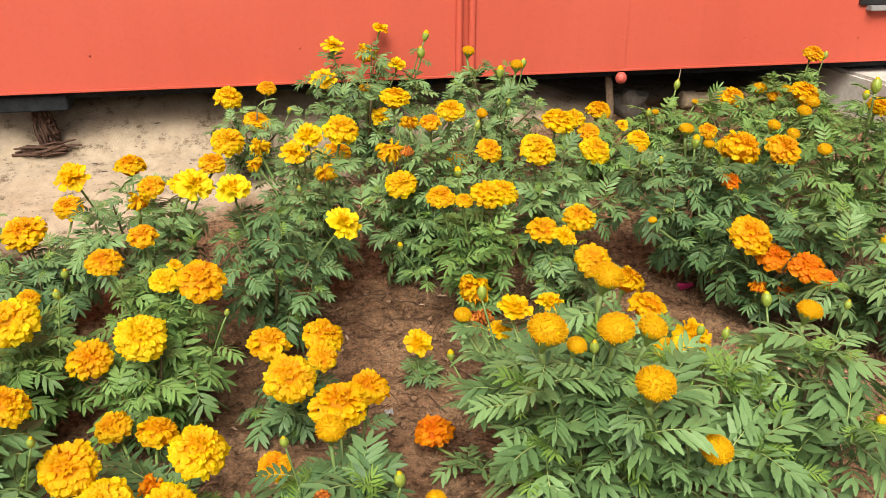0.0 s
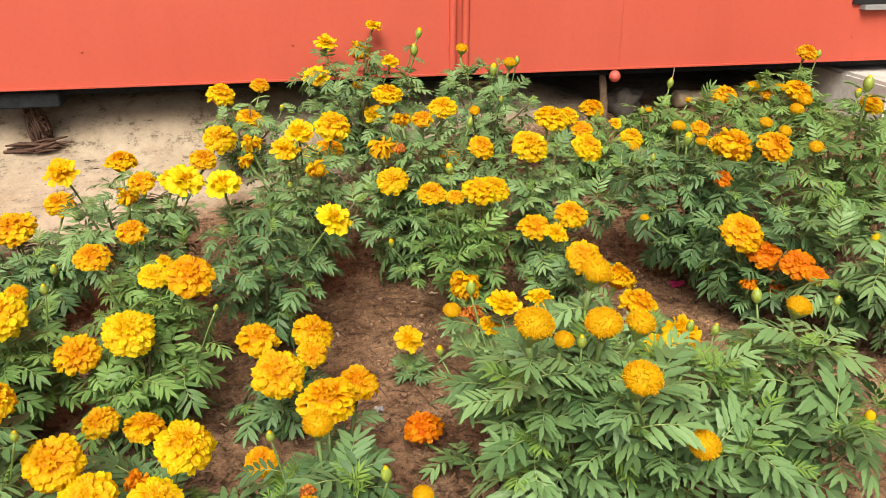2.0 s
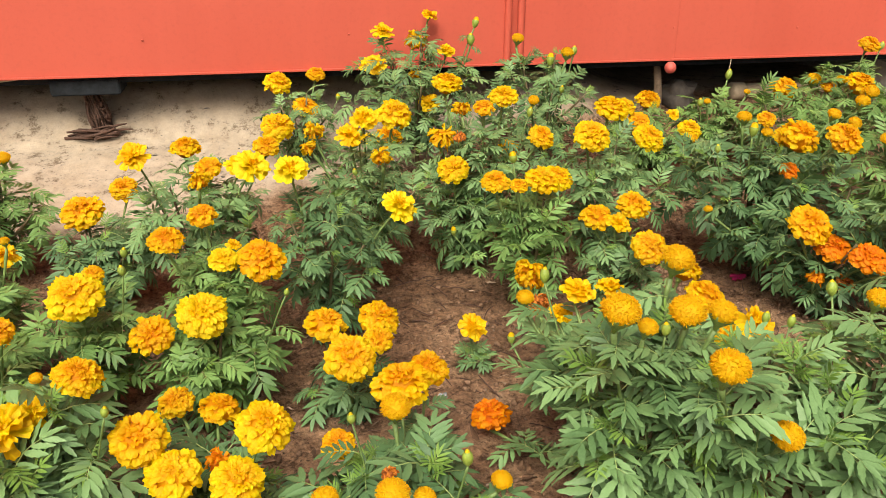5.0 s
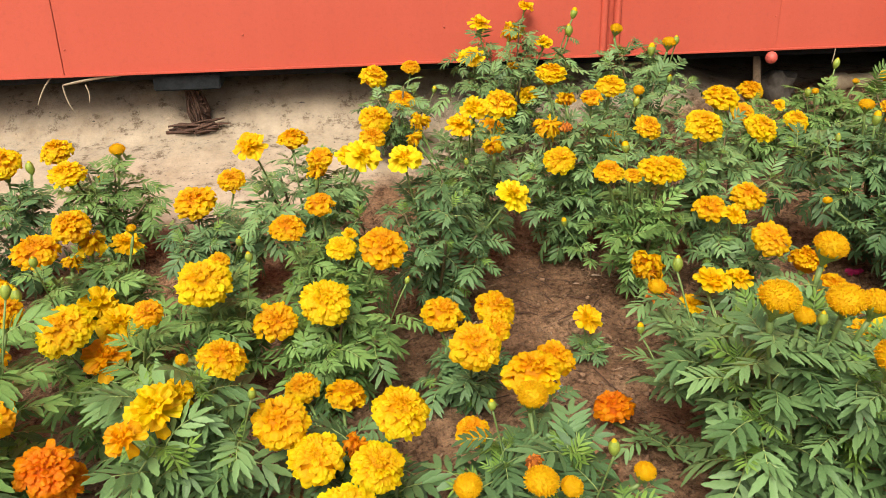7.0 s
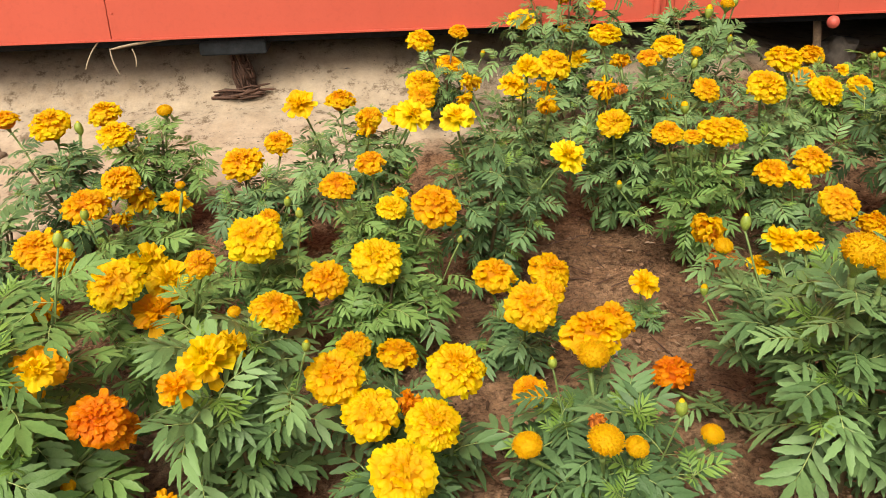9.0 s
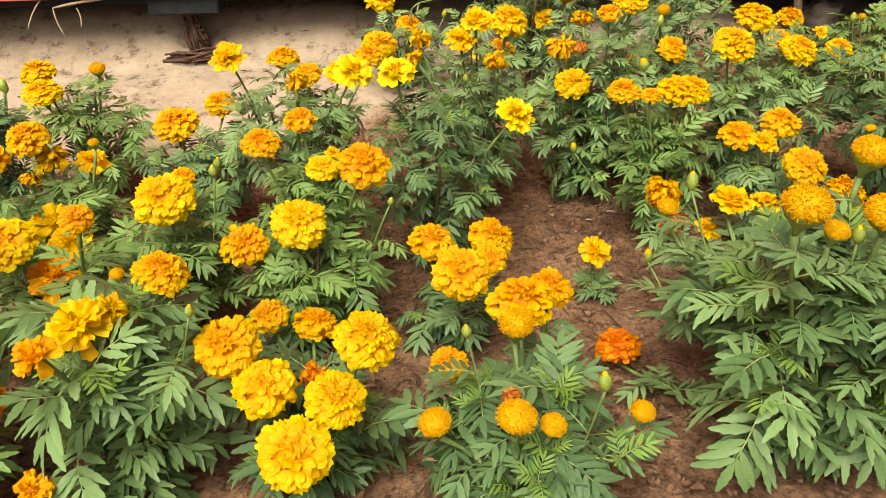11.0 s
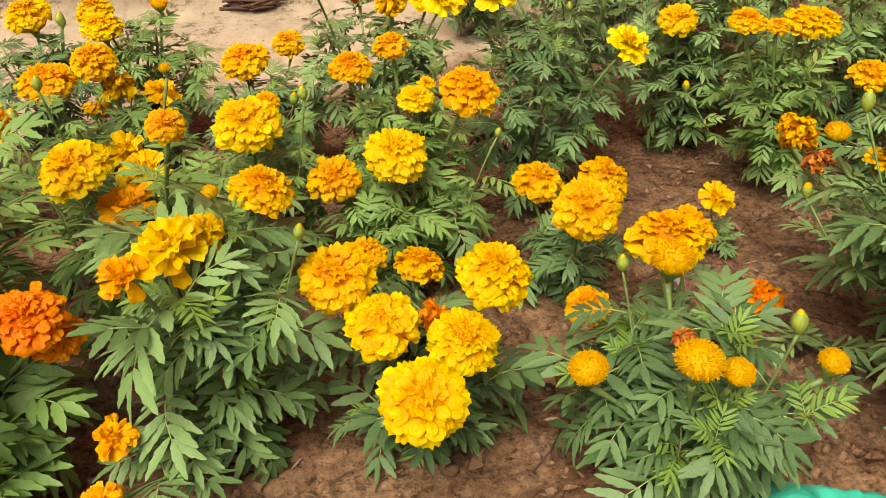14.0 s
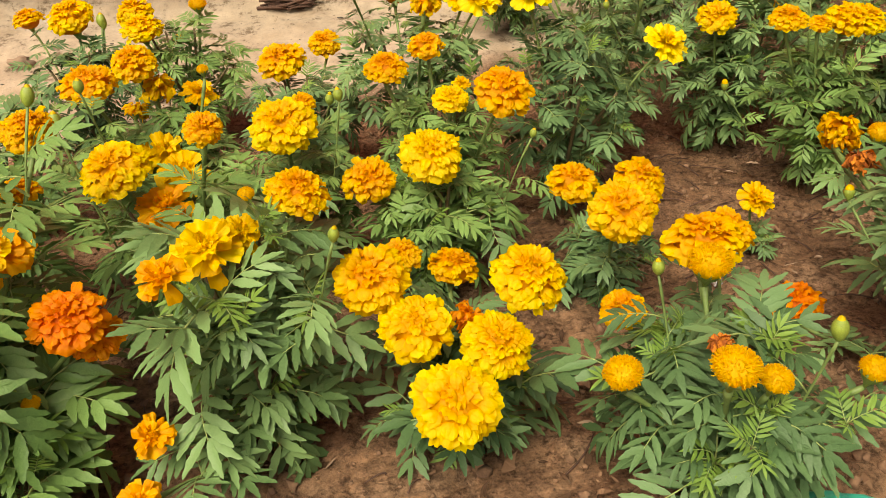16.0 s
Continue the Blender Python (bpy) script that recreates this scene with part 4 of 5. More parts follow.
marigold("bushy marigold with deep orange and orange double flowers and withered flowers", 1.14, 1.62, 0.207, 0.33, 0.98, 122, [
    ("D", "orange", 1.057, 1.56, 0.262, 0.0512),
    ("D", "deep", 1.123, 1.556, 0.202, 0.0429),
    ("D", "deep", 1.138, 1.458, 0.219, 0.0421),
    ("D", "deep", 1.157, 1.417, 0.21, 0.0244),
    ("W", "deep", 1.079, 1.538, 0.137, 0.0182),
    ("W", "brown", 1.139, 1.519, 0.123, 0.0208),
    ("P", "orange", 0.89, 1.714, 0.253, 0.0108),
], "dark")
marigold("bushy leafy marigold without flowers at the edge of the bed", -1.0, 1.62, 0.12, 0.25, 0.85, 70, [
], "grey")
marigold("bushy marigold with orange and lemon-yellow double flowers and open flowers", -0.22, 1.56, 0.118, 0.29, 0.85, 80, [
    ("D", "orange", -0.249, 1.595, 0.353, 0.0308),
    ("D", "orange", -0.308, 1.5, 0.343, 0.0342),
    ("D", "orange", -0.134, 1.426, 0.326, 0.0449),
    ("D", "lemon", -0.211, 1.535, 0.281, 0.0305),
    ("S", "orange", -0.193, 1.573, 0.297, 0.0157),
], "fresh")
marigold("bushy marigold with golden and orange double flowers and withered flowers", -0.68, 1.56, 0.126, 0.29, 0.85, 110, [
    ("D", "gold", -0.716, 1.563, 0.347, 0.0384),
    ("F", "orange", -0.737, 1.435, 0.351, 0.0424),
    ("W", "gold", -0.691, 1.58, 0.3, 0.0273),
    ("S", "orange", -0.642, 1.643, 0.279, 0.0319),
    ("W", "orange", -0.728, 1.569, 0.266, 0.0186),
    ("P", "orange", -0.61, 1.574, 0.331, 0.0098),
    ("B", "green", -0.696, 1.315, 0.381, 0.0077),
], "fresh")
marigold("low marigold with golden open flowers", 0.285, 1.5, 0.030, 0.05, 0.5, 4, [
    ("S", "orange", 0.277, 1.485, 0.12, 0.0303),
], "grey")
marigold("bushy marigold with yellow and golden double flowers and closed buds", -0.46, 1.46, 0.118, 0.26, 0.85, 85, [
    ("D", "yellow", -0.448, 1.374, 0.3, 0.049),
    ("D", "gold", -0.427, 1.432, 0.314, 0.0203),
    ("B", "green", -0.367, 1.382, 0.339, 0.0077),
], "fresh")
marigold("bushy marigold with golden closed buds", 1.3, 1.42, 0.217, 0.38, 1.08, 133, [
    ("B", "gold", 1.236, 1.364, 0.307, 0.0123),
], "grey")
marigold("bushy marigold with lemon-yellow and golden double flowers and closed buds", -0.24, 1.4, 0.118, 0.22, 0.9, 90, [
    ("D", "lemon", -0.241, 1.367, 0.251, 0.0485),
    ("D", "gold", -0.333, 1.378, 0.212, 0.0418),
    ("B", "green", -0.093, 1.396, 0.269, 0.0057),
], "fresh")
marigold("low marigold with golden double flowers", 0.02, 1.4, 0.081, 0.11, 0.85, 45, [
    ("D", "gold", -0.025, 1.45, 0.168, 0.0426),
    ("D", "gold", 0.081, 1.46, 0.166, 0.0423),
    ("D", "gold", 0.075, 1.41, 0.149, 0.0304),
    ("D", "gold", 0.008, 1.237, 0.215, 0.0448),
], "dark")
marigold("bushy marigold with golden and yellow double flowers and closed buds", -0.6, 1.32, 0.126, 0.24, 0.9, 95, [
    ("D", "yellow", -0.653, 1.265, 0.282, 0.0488),
    ("L", "gold", -0.650, 1.440, 0.240, 0.0390),
    ("L", "gold", -0.597, 1.36, 0.240, 0.0420),
    ("L", "amber", -0.601, 1.277, 0.223, 0.0430),
    ("D", "orange", -0.463, 1.068, 0.399, 0.0214),
    ("D", "gold", -0.793, 1.342, 0.315, 0.0423),
    ("B", "green", -0.704, 1.246, 0.355, 0.0092),
], "fresh")
marigold("low marigold with golden and orange open flowers and double flowers", 0.73, 1.32, 0.1, 0.17, 0.85, 36, [
    ("D", "gold", 0.754, 1.432, 0.177, 0.0426),
    ("L", "orange", 0.732, 1.204, 0.234, 0.0370),
    ("L", "orange", 0.704, 1.246, 0.187, 0.0255),
], "grey")
marigold("bushy leafy marigold without flowers at the edge of the bed", -0.86, 1.28, 0.11, 0.27, 0.9, 70, [
], "fresh")
marigold("low marigold with yellow and golden double flowers and withered flowers", -0.2, 1.05, 0.09, 0.14, 0.96, 51, [
    ("D", "gold", -0.295, 1.007, 0.25, 0.0411),
    ("D", "gold", -0.285, 1.249, 0.15, 0.0321),
    ("D", "gold", -0.211, 1.22, 0.15, 0.0374),
    ("D", "yellow", -0.129, 1.038, 0.231, 0.0429),
    ("D", "yellow", -0.247, 0.959, 0.221, 0.0397),
    ("D", "yellow", -0.166, 0.965, 0.195, 0.0383),
    ("D", "yellow", -0.209, 0.884, 0.183, 0.0449),
    ("W", "deep", -0.196, 1.019, 0.189, 0.0184),
], "dark")
marigold("bushy marigold with yellow and orange ragged half-double flowers", -0.425, 1.02, 0.094, 0.315, 1.01, 92, [
    ("L", "gold", -0.453, 0.978, 0.307, 0.0370),
    ("L", "amber", -0.471, 0.9, 0.318, 0.0255),
    ("D", "gold", -0.369, 1.045, 0.335, 0.0348),
    ("L", "gold", -0.425, 1.019, 0.305, 0.0230),
    ("B", "green", -0.324, 0.976, 0.319, 0.0062),
    ("L", "amber", -0.515, 0.905, 0.135, 0.0235),
    ("L", "amber", -0.516, 0.852, 0.100, 0.0235),
    ("P", "orange", -0.427, 1.061, 0.328, 0.0094),
], "grey")
marigold("large-leaved marigold with deep orange ragged and open flowers", -0.735, 0.955, 0.125, 0.335, 1.22, 80, [
    ("D", "deep", -0.585, 0.940, 0.252, 0.0400),
    ("D", "deep", -0.573, 0.959, 0.222, 0.0297),
    ("S", "amber", -0.658, 0.976, 0.31, 0.0374),
    ("D", "orange", -0.669, 1.117, 0.389, 0.0259),
    ("B", "green", -0.651, 1.098, 0.431, 0.0078),
    ("P", "orange", -0.625, 0.904, 0.179, 0.0094),
    ("L", "gold", -0.640, 0.930, 0.334, 0.0230),
    ("B", "green", -0.712, 0.97, 0.235, 0.0084),
    ("D", "orange", -0.707, 1.131, 0.309, 0.0234),
], "broad")
marigold("bushy marigold with orange and golden tufted flowers and open flowers", 0.435, 1.0, 0.18, 0.38, 1.02, 166, [
    ("P", "gold", 0.333, 0.891, 0.454, 0.0267),
    ("P", "orange", 0.385, 0.916, 0.411, 0.0144),
    ("P", "orange", 0.442, 0.921, 0.428, 0.0259),
    ("P", "orange", 0.525, 0.975, 0.391, 0.022),
    ("D", "gold", 0.742, 1.514, 0.2, 0.0392),
    ("P", "gold", 0.464, 1.009, 0.464, 0.0235),
    ("S", "orange", 0.381, 1.174, 0.345, 0.0310),
    ("S", "orange", 0.365, 1.207, 0.287, 0.0212),
    ("W", "orange", 0.397, 1.493, 0.206, 0.0284),
    ("W", "brown", 0.376, 1.373, 0.215, 0.0218),
    ("B", "green", 0.328, 1.193, 0.364, 0.009),
    ("P", "orange", 0.294, 1.185, 0.33, 0.0149),
    ("B", "gold", 0.277, 1.197, 0.25, 0.0076),
    ("D", "deep", 0.257, 1.243, 0.066, 0.0379),
    ("B", "green", 0.411, 0.917, 0.405, 0.0074),
    ("W", "orange", 0.394, 1.5, 0.222, 0.0303),
    ("S", "orange", 0.484, 1.287, 0.288, 0.0267),
], "grey")
marigold("bushy marigold with orange closed buds and tufted flowers", 0.64, 1.0, 0.15, 0.29, 1.01, 68, [
    ("B", "green", 0.695, 1.125, 0.289, 0.0076),
    ("B", "green", 0.736, 1.114, 0.284, 0.0076),
    ("P", "orange", 0.462, 0.834, 0.391, 0.0267),
    ("P", "orange", 0.58, 0.857, 0.255, 0.0236),
    ("B", "green", 0.55, 0.874, 0.28, 0.0097),
], "grey")
marigold("bushy marigold with orange closed buds and tufted flowers", 0.8, 0.98, 0.163, 0.32, 1.01, 95, [
    ("P", "orange", 0.849, 1.062, 0.342, 0.0213),
    ("B", "gold", 0.901, 1.019, 0.269, 0.0106),
    ("B", "green", 0.867, 1.203, 0.292, 0.0108),
    ("B", "green", 0.944, 1.091, 0.328, 0.0068),
    ("B", "gold", 0.842, 0.858, 0.262, 0.0108),
], "grey")
# dark leaf tone puts the shade over the bed's front into the colour
marigold("bushy marigold with golden and orange tufted flowers and double flowers", 0.07, 0.94, 0.142, 0.21, 0.9, 99, [
    ("D", "gold", 0.08, 1.119, 0.227, 0.0480),
    ("D", "orange", 0.137, 1.215, 0.192, 0.0385),
    ("P", "gold", 0.059, 1.022, 0.252, 0.0226),
    ("D", "orange", -0.026, 1.035, 0.19, 0.0262),
    ("P", "gold", -0.051, 0.899, 0.202, 0.0194),
    ("P", "gold", 0.033, 0.843, 0.246, 0.0226),
    ("P", "gold", 0.076, 0.858, 0.221, 0.0152),
    ("P", "orange", 0.192, 0.911, 0.191, 0.0154),
    ("B", "green", 0.138, 0.888, 0.253, 0.0086),
    ("W", "brown", 0.035, 0.894, 0.235, 0.0105),
    ("B", "green", -0.008, 0.971, 0.276, 0.0069),
], "dark")

marigold("low leafy marigold without flowers at the edge of the bed", -0.665, 0.905, 0.06, 0.15, 1.15, 24, [
], "fresh")

# ---- under the wall ----


def support_block():
    ob = part("support_block", None, None, pose(-0.700, 2.825, 0.342))
    tagged(ob, "black-painted block under the red wall on a rotten stump", "block")
    v, f = [], []
    box(v, f, (-0.105, -0.06, 0.0), (0.105, 0.06, 0.050), 0.004)
    part("beam", mesh_of("beam", v, f, STEEL_BLACK, False), ob)
    v, f = [], []
    box(v, f, (-0.101, -0.056, 0.0505), (0.101, 0.056, 0.0580), 0.002)
    part("top_plate", mesh_of("top_plate", v, f, STEEL_BLACK, False), ob)


def dry_stump():
    rng = random.Random(5)
    x, y = -0.69, 2.845
    z = ground_z(x, y)
    ob = part("dry_root_stump", None, None, pose(x, y, z))
    tagged(ob, "brown fibrous root stump with a bundle of dry twigs", "stump")
    v, f = [], []
    for i in range(120):
        a, r = rng.uniform(0, 6.28), 0.024 * math.sqrt(rng.random())
        h = rng.uniform(0.03, 0.15)
        lean = -0.020 * h / 0.15
        foot = Vector((r * math.cos(a) * 1.2 + 0.010, r * math.sin(a) * 1.2, rng.uniform(-0.01, 0.05)))
        top = Vector((r * math.cos(a) * 0.8 + lean + rng.uniform(-0.010, 0.010), r * math.sin(a) * 0.8, foot.z + h))
        tube(v, f, bend(foot, top, (rng.uniform(-0.016, 0.016), rng.uniform(-0.012, 0.012), 0), 5), [0.0030, 0.0042, 0.0026, 0.0034, 0.0022, 0.0008], 5)
    for i in range(40):
        lump(v, f, (rng.uniform(-0.022, 0.026), rng.uniform(-0.02, 0.01), rng.uniform(0.0, 0.13)), (rng.uniform(0.004, 0.012), rng.uniform(0.004, 0.010), rng.uniform(0.005, 0.016)), 1.1, i, 6, 8)
    part("root_core", mesh_of("root_core", v, f, TWIG), ob)
    for i in range(44):
        v, f = [], []
        w = rng.uniform(0.020, 0.060)
        s = rng.uniform(-0.060, 0.060)
        zz, yy = -0.012 + 0.028 * rng.random(), -0.025 + rng.uniform(-0.022, 0.02)
        tilt = rng.uniform(-0.008, 0.010) if i % 6 else rng.uniform(0.01, 0.026)
        thick = rng.uniform(0.8, 1.6)
        tube(v, f, bend((s - w, yy + rng.uniform(-0.012, 0.012), zz), (s + w, yy + rng.uniform(-0.012, 0.012), zz + tilt), (0, 0, rng.uniform(-0.004, 0.006)), 4), [q * thick for q in (0.0040, 0.0042, 0.0038, 0.0032, 0.0014)], 5)
        part("twig", mesh_of("twig", v, f, TWIG), ob)


def straws():
    rng = random.Random(8)
    for a, b, r in (((-1.161, 2.745, 0.318), (-1.108, 2.765, 0.402), 0.0026), ((-1.076, 2.745, 0.377), (-0.88, 2.765, 0.402), 0.0042), ((-1.057, 2.745, 0.295), (-1.076, 2.747, 0.377), 0.0028), ((-1.005, 2.745, 0.32), (-1.008, 2.748, 0.376), 0.0024), ((1.471, 2.745, 0.402), (1.464, 2.74, 0.352), 0.0022)):
        v, f = [], []
        tube(v, f, bend(a, b, (rng.uniform(-0.006, 0.006), 0, rng.uniform(-0.003, 0.006)), 6), [r * 0.6, r, r, r, r, r, r * 0.7], 5)
        for q in v:
            q.y = 2.75 + (q.y - 2.75) * 0.6
        ob = part("straw", mesh_of("straw", v, f, STRAW))
        tagged(ob, "dry pale straw caught under the wall's edge", "straw", "straws under the wall")


def stake_and_stone():
    x, y = 1.235, 2.82
    v, f = [], []
    tube(v, f, bend((x + 0.012, y, ground_z(x, y) - 0.02), (x - 0.008, y, 0.378), (0.006, 0, 0), 6), [0.017, 0.016, 0.015, 0.0155, 0.014, 0.014, 0.012], 8)
    ob = part("wooden_stake", mesh_of("wooden_stake", v, f, WOOD))
    tagged(ob, "weathered wooden stake under the red wall", "stake")
    v, f = [], []
    lump(v, f, (1.36, 2.90, ground_z(1.36, 2.90) + 0.035), (0.075, 0.05, 0.055), 0.7, 4, 12, 18)
    ob = part("dark_stone", mesh_of("dark_stone", v, f, STONE))
    tagged(ob, "dark rounded stone on the sandy bank", "stone")


def clay_pipe():
    z = ground_z(1.75, 2.93) + 0.022
    ob = part("clay_pipe", None, None, pose(1.75, 2.93, z, 0, 0, 4))
    tagged(ob, "sand-coloured clay pipe lying on the bank", "pipe")
    v, f = [], []
    tube(v, f, [(-0.16, 0, 0), (-0.15, 0, 0), (0.89, 0, 0), (0.9, 0, 0.0)], [0.025, 0.027, 0.027, 0.027], 16, False)
    part("pipe_body", mesh_of("pipe_body", v, f, PIPE), ob)
    v, f = [], []
    tube(v, f, [(-0.17, 0, 0), (-0.165, 0, 0), (-0.12, 0, 0), (-0.115, 0, 0)], [0.031, 0.034, 0.034, 0.029], 16)
    part("collar", mesh_of("collar", v, f, PIPE), ob)


def pale_slab():
    v, f = [], []
    box(v, f, (2.20, 2.53, 0.10), (4.2, 3.5, 0.355), 0.012)
    ob = part("concrete_slab", mesh_of("concrete_slab", v, f, CONCRETE, False))
    tagged(ob, "pale concrete slab beside the raised wall", "slab")


support_block()
dry_stump()
straws()
stake_and_stone()
clay_pipe()
pale_slab()

# ---- litter on the soil ----


def plastic_bag():
    """A crumpled half-buried teal bag."""
    m, nodes, links, p = material("teal_plastic")
    p.inputs["Base Color"].default_value = (0.02, 0.34, 0.25, 1)
    p.inputs["Roughness"].default_value = 0.28
    co = nodes.new("ShaderNodeTexCoord").outputs["Object"]
    n1 = noise_node(nodes, links, 22, 3, 0.5, co)
    r = ramp(nodes, ((0.35, (0.012, 0.26, 0.18)), (0.65, (0.03, 0.42, 0.31))))
    links.new(n1.outputs["Fac"], r.inputs[0])
    links.new(r.outputs[0], p.inputs["Base Color"])
    bump(nodes, links, n1.outputs["Fac"], 0.6, 0.01, p)
    v, f = [], []
    lump(v, f, (0.185, 0.845, 0.02), (0.105, 0.055, 0.05), 0.30, 11, 36, 64)
    for q in v:
        q += Vector((0.3, -0.4, 1.0)) * (0.012 * noise.turbulence(q * 34, 4, True) - 0.006)
    ob = part("plastic_bag", mesh_of("plastic_bag", v, f, m))
    tagged(ob, "crumpled teal plastic bag half buried in soil", "bag")


def foil_scrap():
    m, nodes, links, p = material("clear_plastic")
    p.inputs["Base Color"].default_value = (0.55, 0.56, 0.58, 1)
    p.inputs["Roughness"].default_value = 0.2
    p.inputs["Transmission Weight"].default_value = 0.55
    rng = random.Random(2)
    v, f, n = [], [], 9
    for j in range(n):
        for i in range(n):
            a = Vector((i / (n - 1) - 0.5, j / (n - 1) - 0.5, 0))
            v.append(Vector((0.197, 1.395, ground_z(0.197, 1.395) + 0.014)) + Vector((a.x * 0.017, a.y * 0.015, 0.006 * rng.uniform(-1, 1))))
    for j in range(n - 1):
        for i in range(n - 1):
            f.append((j * n + i, j * n + i + 1, j * n + n + i + 1, j * n + n + i))
    ob = part("plastic_scrap", mesh_of("plastic_scrap", v, f, m, False))
    tagged(ob, "crumpled whitish plastic scrap on the soil", "litter")


def fallen_petal():
    rng = random.Random(4)
    v, f = [], []
    for i in range(7):
        d, away = on_dome(i * 0.9, radians(70 + rng.uniform(-15, 15)))
        petal(v, f, Vector((1.048, 1.80, ground_z(1.048, 1.80) + 0.012)), d, away, 0.022, 0.006, 0.014, 0.3, 0.15, rng)
    ob = part("fallen_blossom", mesh_of("fallen_blossom", v, f, PINK))
    tagged(ob, "fallen magenta blossom lying on the dark soil", "blossom")


def scatter(seed, n, region):
    rng = random.Random(seed)
    x0, x1, y0, y1 = region
    for _ in range(n):
        x, y = rng.uniform(x0, x1), rng.uniform(y0, y1)
        yield rng, x, y, ground_z(x, y)


def soil_litter():
    v, f = [], []
    for rng, x, y, z in scatter(21, 6400, (-1.2, 1.6, 0.75, 2.35)):
        s = 0.0018 + 0.008 * rng.random() ** 5
        lump(v, f, (x, y, z + s * 0.3), (s, s * rng.uniform(0.6, 1.3), s * 0.8), 1.0, rng.uniform(0, 99), 3, 5)
    ob = part("soil_clods", mesh_of("soil_clods", v, f, CLOD))
    tagged(ob, "loose crumbs and clods of brown soil", "soil", kind="stuff")
    v, f = [], []
    for rng, x, y, z in scatter(22, 520, (-1.6, 1.6, 2.3, 3.0)):
        s = 0.0012 + 0.0035 * rng.random() ** 5
        lump(v, f, (x, y, z + s * 0.4), (s * rng.uniform(0.8, 2.6), s * rng.uniform(0.7, 1.4), s * 0.5), 0.8, rng.uniform(0, 99), 4, 6)
    ob = part("gravel", mesh_of("gravel", v, f, STONE))
    tagged(ob, "small dark crumbs and chips on the sand", "gravel", kind="stuff")
    v, f = [], []
    for rng, x, y, z in scatter(26, 90, (-1.2, 1.6, 0.8, 1.35)):
        s = 0.0015 + 0.005 * rng.random() ** 4
        lump(v, f, (x, y, z + s * 0.4), (s, s * rng.uniform(0.6, 1.3), s * 0.6), 0.9, rng.uniform(0, 99), 5, 7)
    ob = part("pebbles", mesh_of("pebbles", v, f, RUBBLE))
    tagged(ob, "small pale pebbles and dry lumps on soil", "pebbles", kind="stuff")
    v, f = [], []
    spots = list(scatter(23, 620, (-1.2, 1.6, 0.75, 2.3))) + list(scatter(31, 420, (-1.0, 0.35, 0.76, 1.22))) + list(scatter(37, 520, (-1.0, 0.5, 0.76, 1.3)))
    for rng, x, y, z in spots:
        if y > 1.35 and rng.random() < 0.45:
            continue
        a, L = rng.uniform(0, 6.28), 0.005 + 0.024 * rng.random() ** 3.5
        d = Vector((math.cos(a), math.sin(a), rng.uniform(-0.10, 0.22))).normalized()
        up = Vector((rng.uniform(-0.4, 0.4), rng.uniform(-0.4, 0.4), 1)).normalized()
        away = (up - d * up.dot(d)).normalized()
        first = len(v)
        leaflet(v, f, Vector((x, y, z + 0.006)), d, away, L * 1.2, L * rng.uniform(0.40, 0.95), rng.uniform(-0.35, 0.45), rng.uniform(-0.5, 0.6), rng, 5)
        # crumpled and torn
        for q in v[first:]:
            q += noise.noise_vector(q * (1.6 / L)) * (L * 0.26)
    ob = part("leaf_litter", mesh_of("leaf_litter", v, f, DRY_LEAF, False))
    tagged(ob, "dry brown fallen leaves scattered on the soil", "leaf litter", kind="stuff")
    v, f = [], []
    for rng, x, y, z in list(scatter(41, 170, (-0.15, 1.1, 1.25, 2.15))) + list(scatter(43, 60, (-0.6, 0.5, 0.8, 1.25))):
        a, L = rng.uniform(0, 6.28), 0.006 + 0.020 * rng.random() ** 2.5
        d = Vector((math.cos(a), math.sin(a), rng.uniform(0.0, 0.35))).normalized()
        up = Vector((rng.uniform(-0.5, 0.5), rng.uniform(-0.5, 0.5), 1)).normalized()
        first = len(v)
        leaflet(v, f, Vector((x, y, z + 0.006)), d, (up - d * up.dot(d)).normalized(), L * 1.3, L * rng.uniform(0.25, 0.6), rng.uniform(0.1, 0.7), rng.uniform(-0.4, 0.6), rng, 5)
        for q in v[first:]:
            q += noise.noise_vector(q * (1.6 / L)) * (L * 0.22)
    ob = part("withered_leaves", mesh_of("withered_leaves", v, f, PALE_LEAF, False))
    tagged(ob, "pale curled withered leaves lying on the brown soil", "leaf litter", kind="stuff")
    v, f = [], []
    for rng, x, y, z in list(scatter(24, 260, (-1.2, 1.6, 0.8, 2.7))) + list(scatter(44, 110, (-0.1, 1.1, 1.3, 2.2))):
        a, L = rng.uniform(0, 6.28), rng.uniform(0.02, 0.08)
        if y - 0.36 * x > 2.05:
            continue
        p = Vector((x, y, z + 0.003))
        q = Vector((x + L * math.cos(a), y + L * math.sin(a), ground_z(x + L * math.cos(a), y + L * math.sin(a)) + 0.004))
        tube(v, f, bend(p, q, (rng.uniform(-0.006, 0.006), rng.uniform(-0.006, 0.006), 0.003), 4), [0.0014, 0.0013, 0.0012, 0.001, 0.0007], 4)
    ob = part("fallen_twigs", mesh_of("fallen_twigs", v, f, TWIG))
    tagged(ob, "thin dry twigs and stems lying on soil", "twigs", kind="stuff")


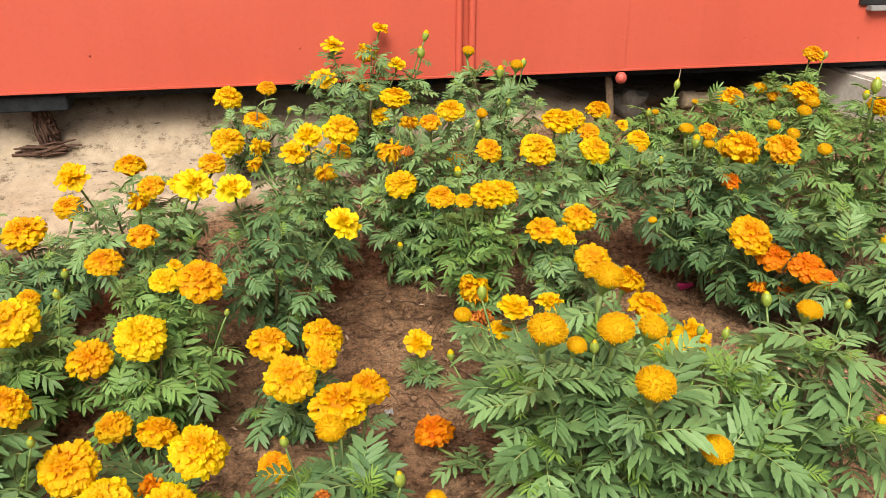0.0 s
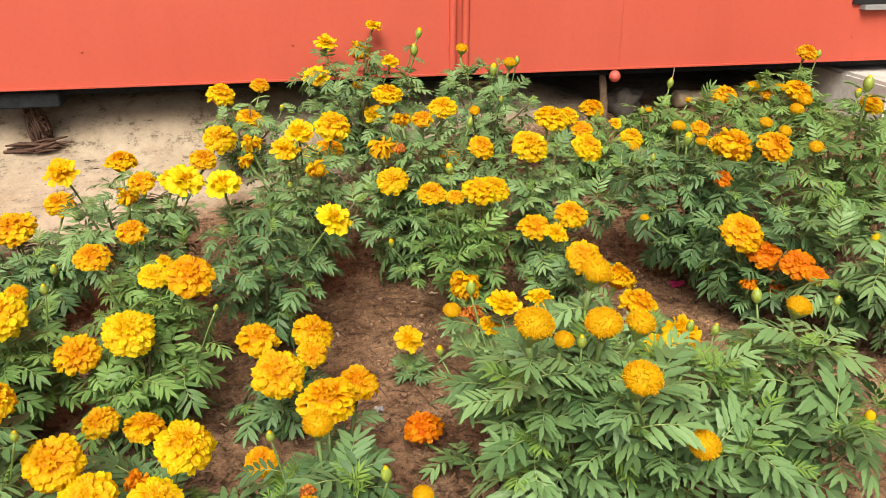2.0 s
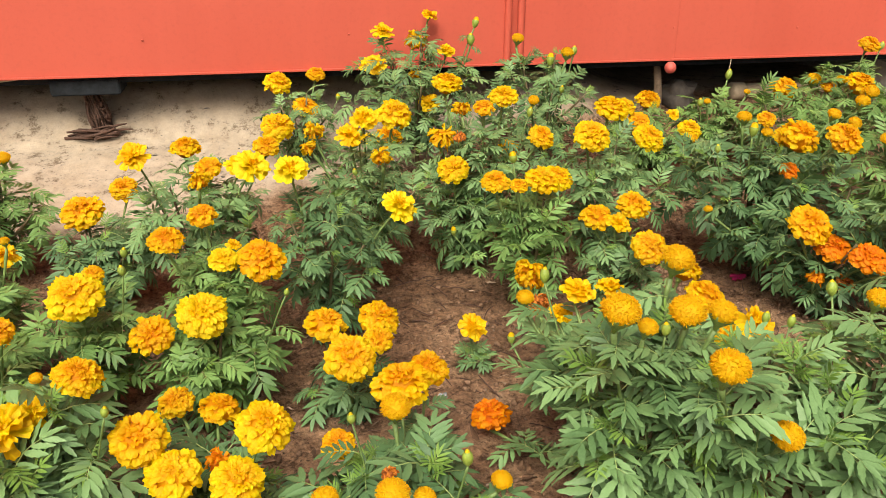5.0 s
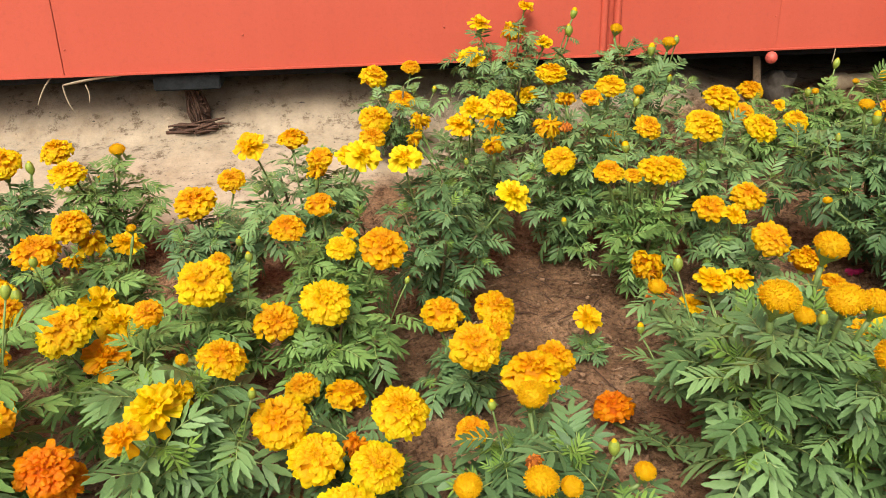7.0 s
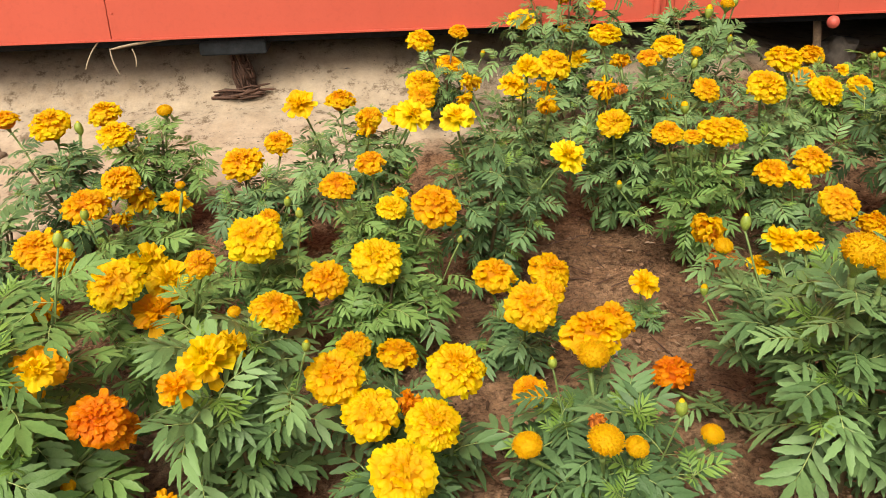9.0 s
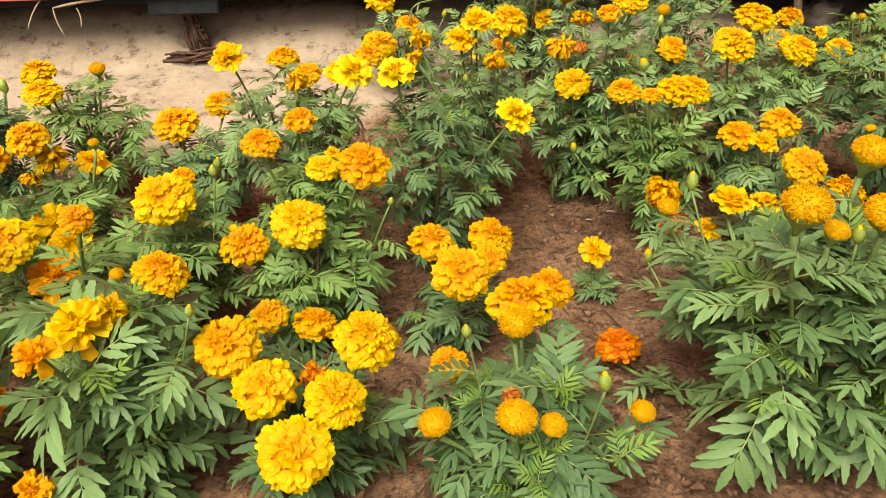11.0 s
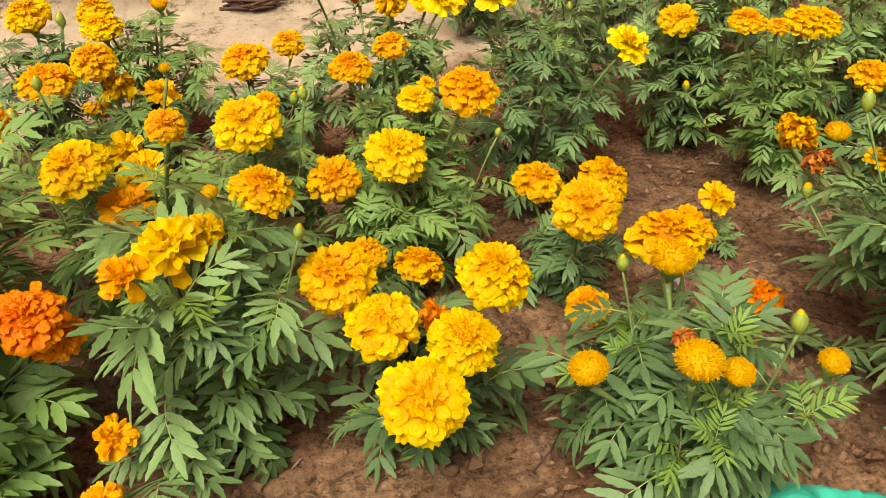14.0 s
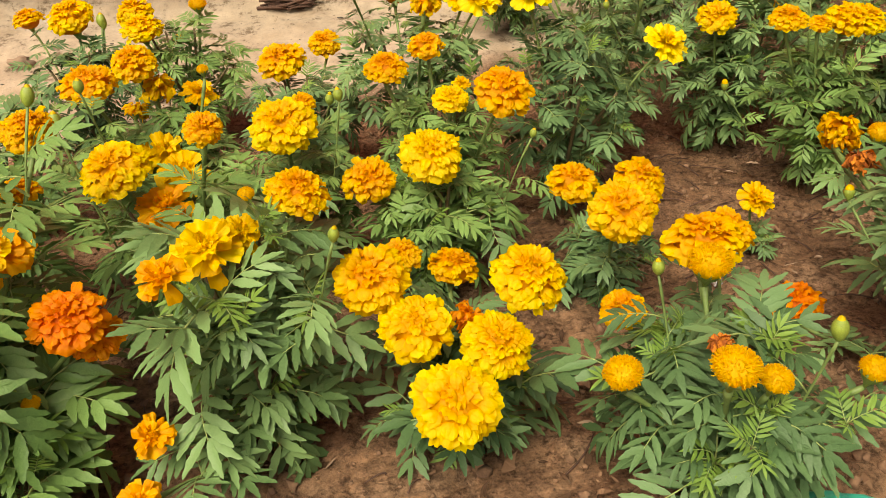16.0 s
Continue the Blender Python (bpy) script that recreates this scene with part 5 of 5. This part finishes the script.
def rubble():
    for x, y, s, seed in ((-1.40, 2.52, 0.030, 3), (-1.33, 2.30, 0.020, 8), (-1.27, 2.20, 0.018, 12), (-1.42, 2.25, 0.022, 17)):
        v, f = [], []
        lump(v, f, (x, y, ground_z(x, y) + s * 0.35), (s, s * 0.8, s * 0.7), 0.75, seed, 10, 14)
        ob = part("rubble_stone", mesh_of("rubble_stone", v, f, RUBBLE))
        tagged(ob, "pale broken stone lying at the edge of the bed", "stone", "rubble beside the bed")


rubble()
plastic_bag()
foil_scrap()
fallen_petal()
soil_litter()
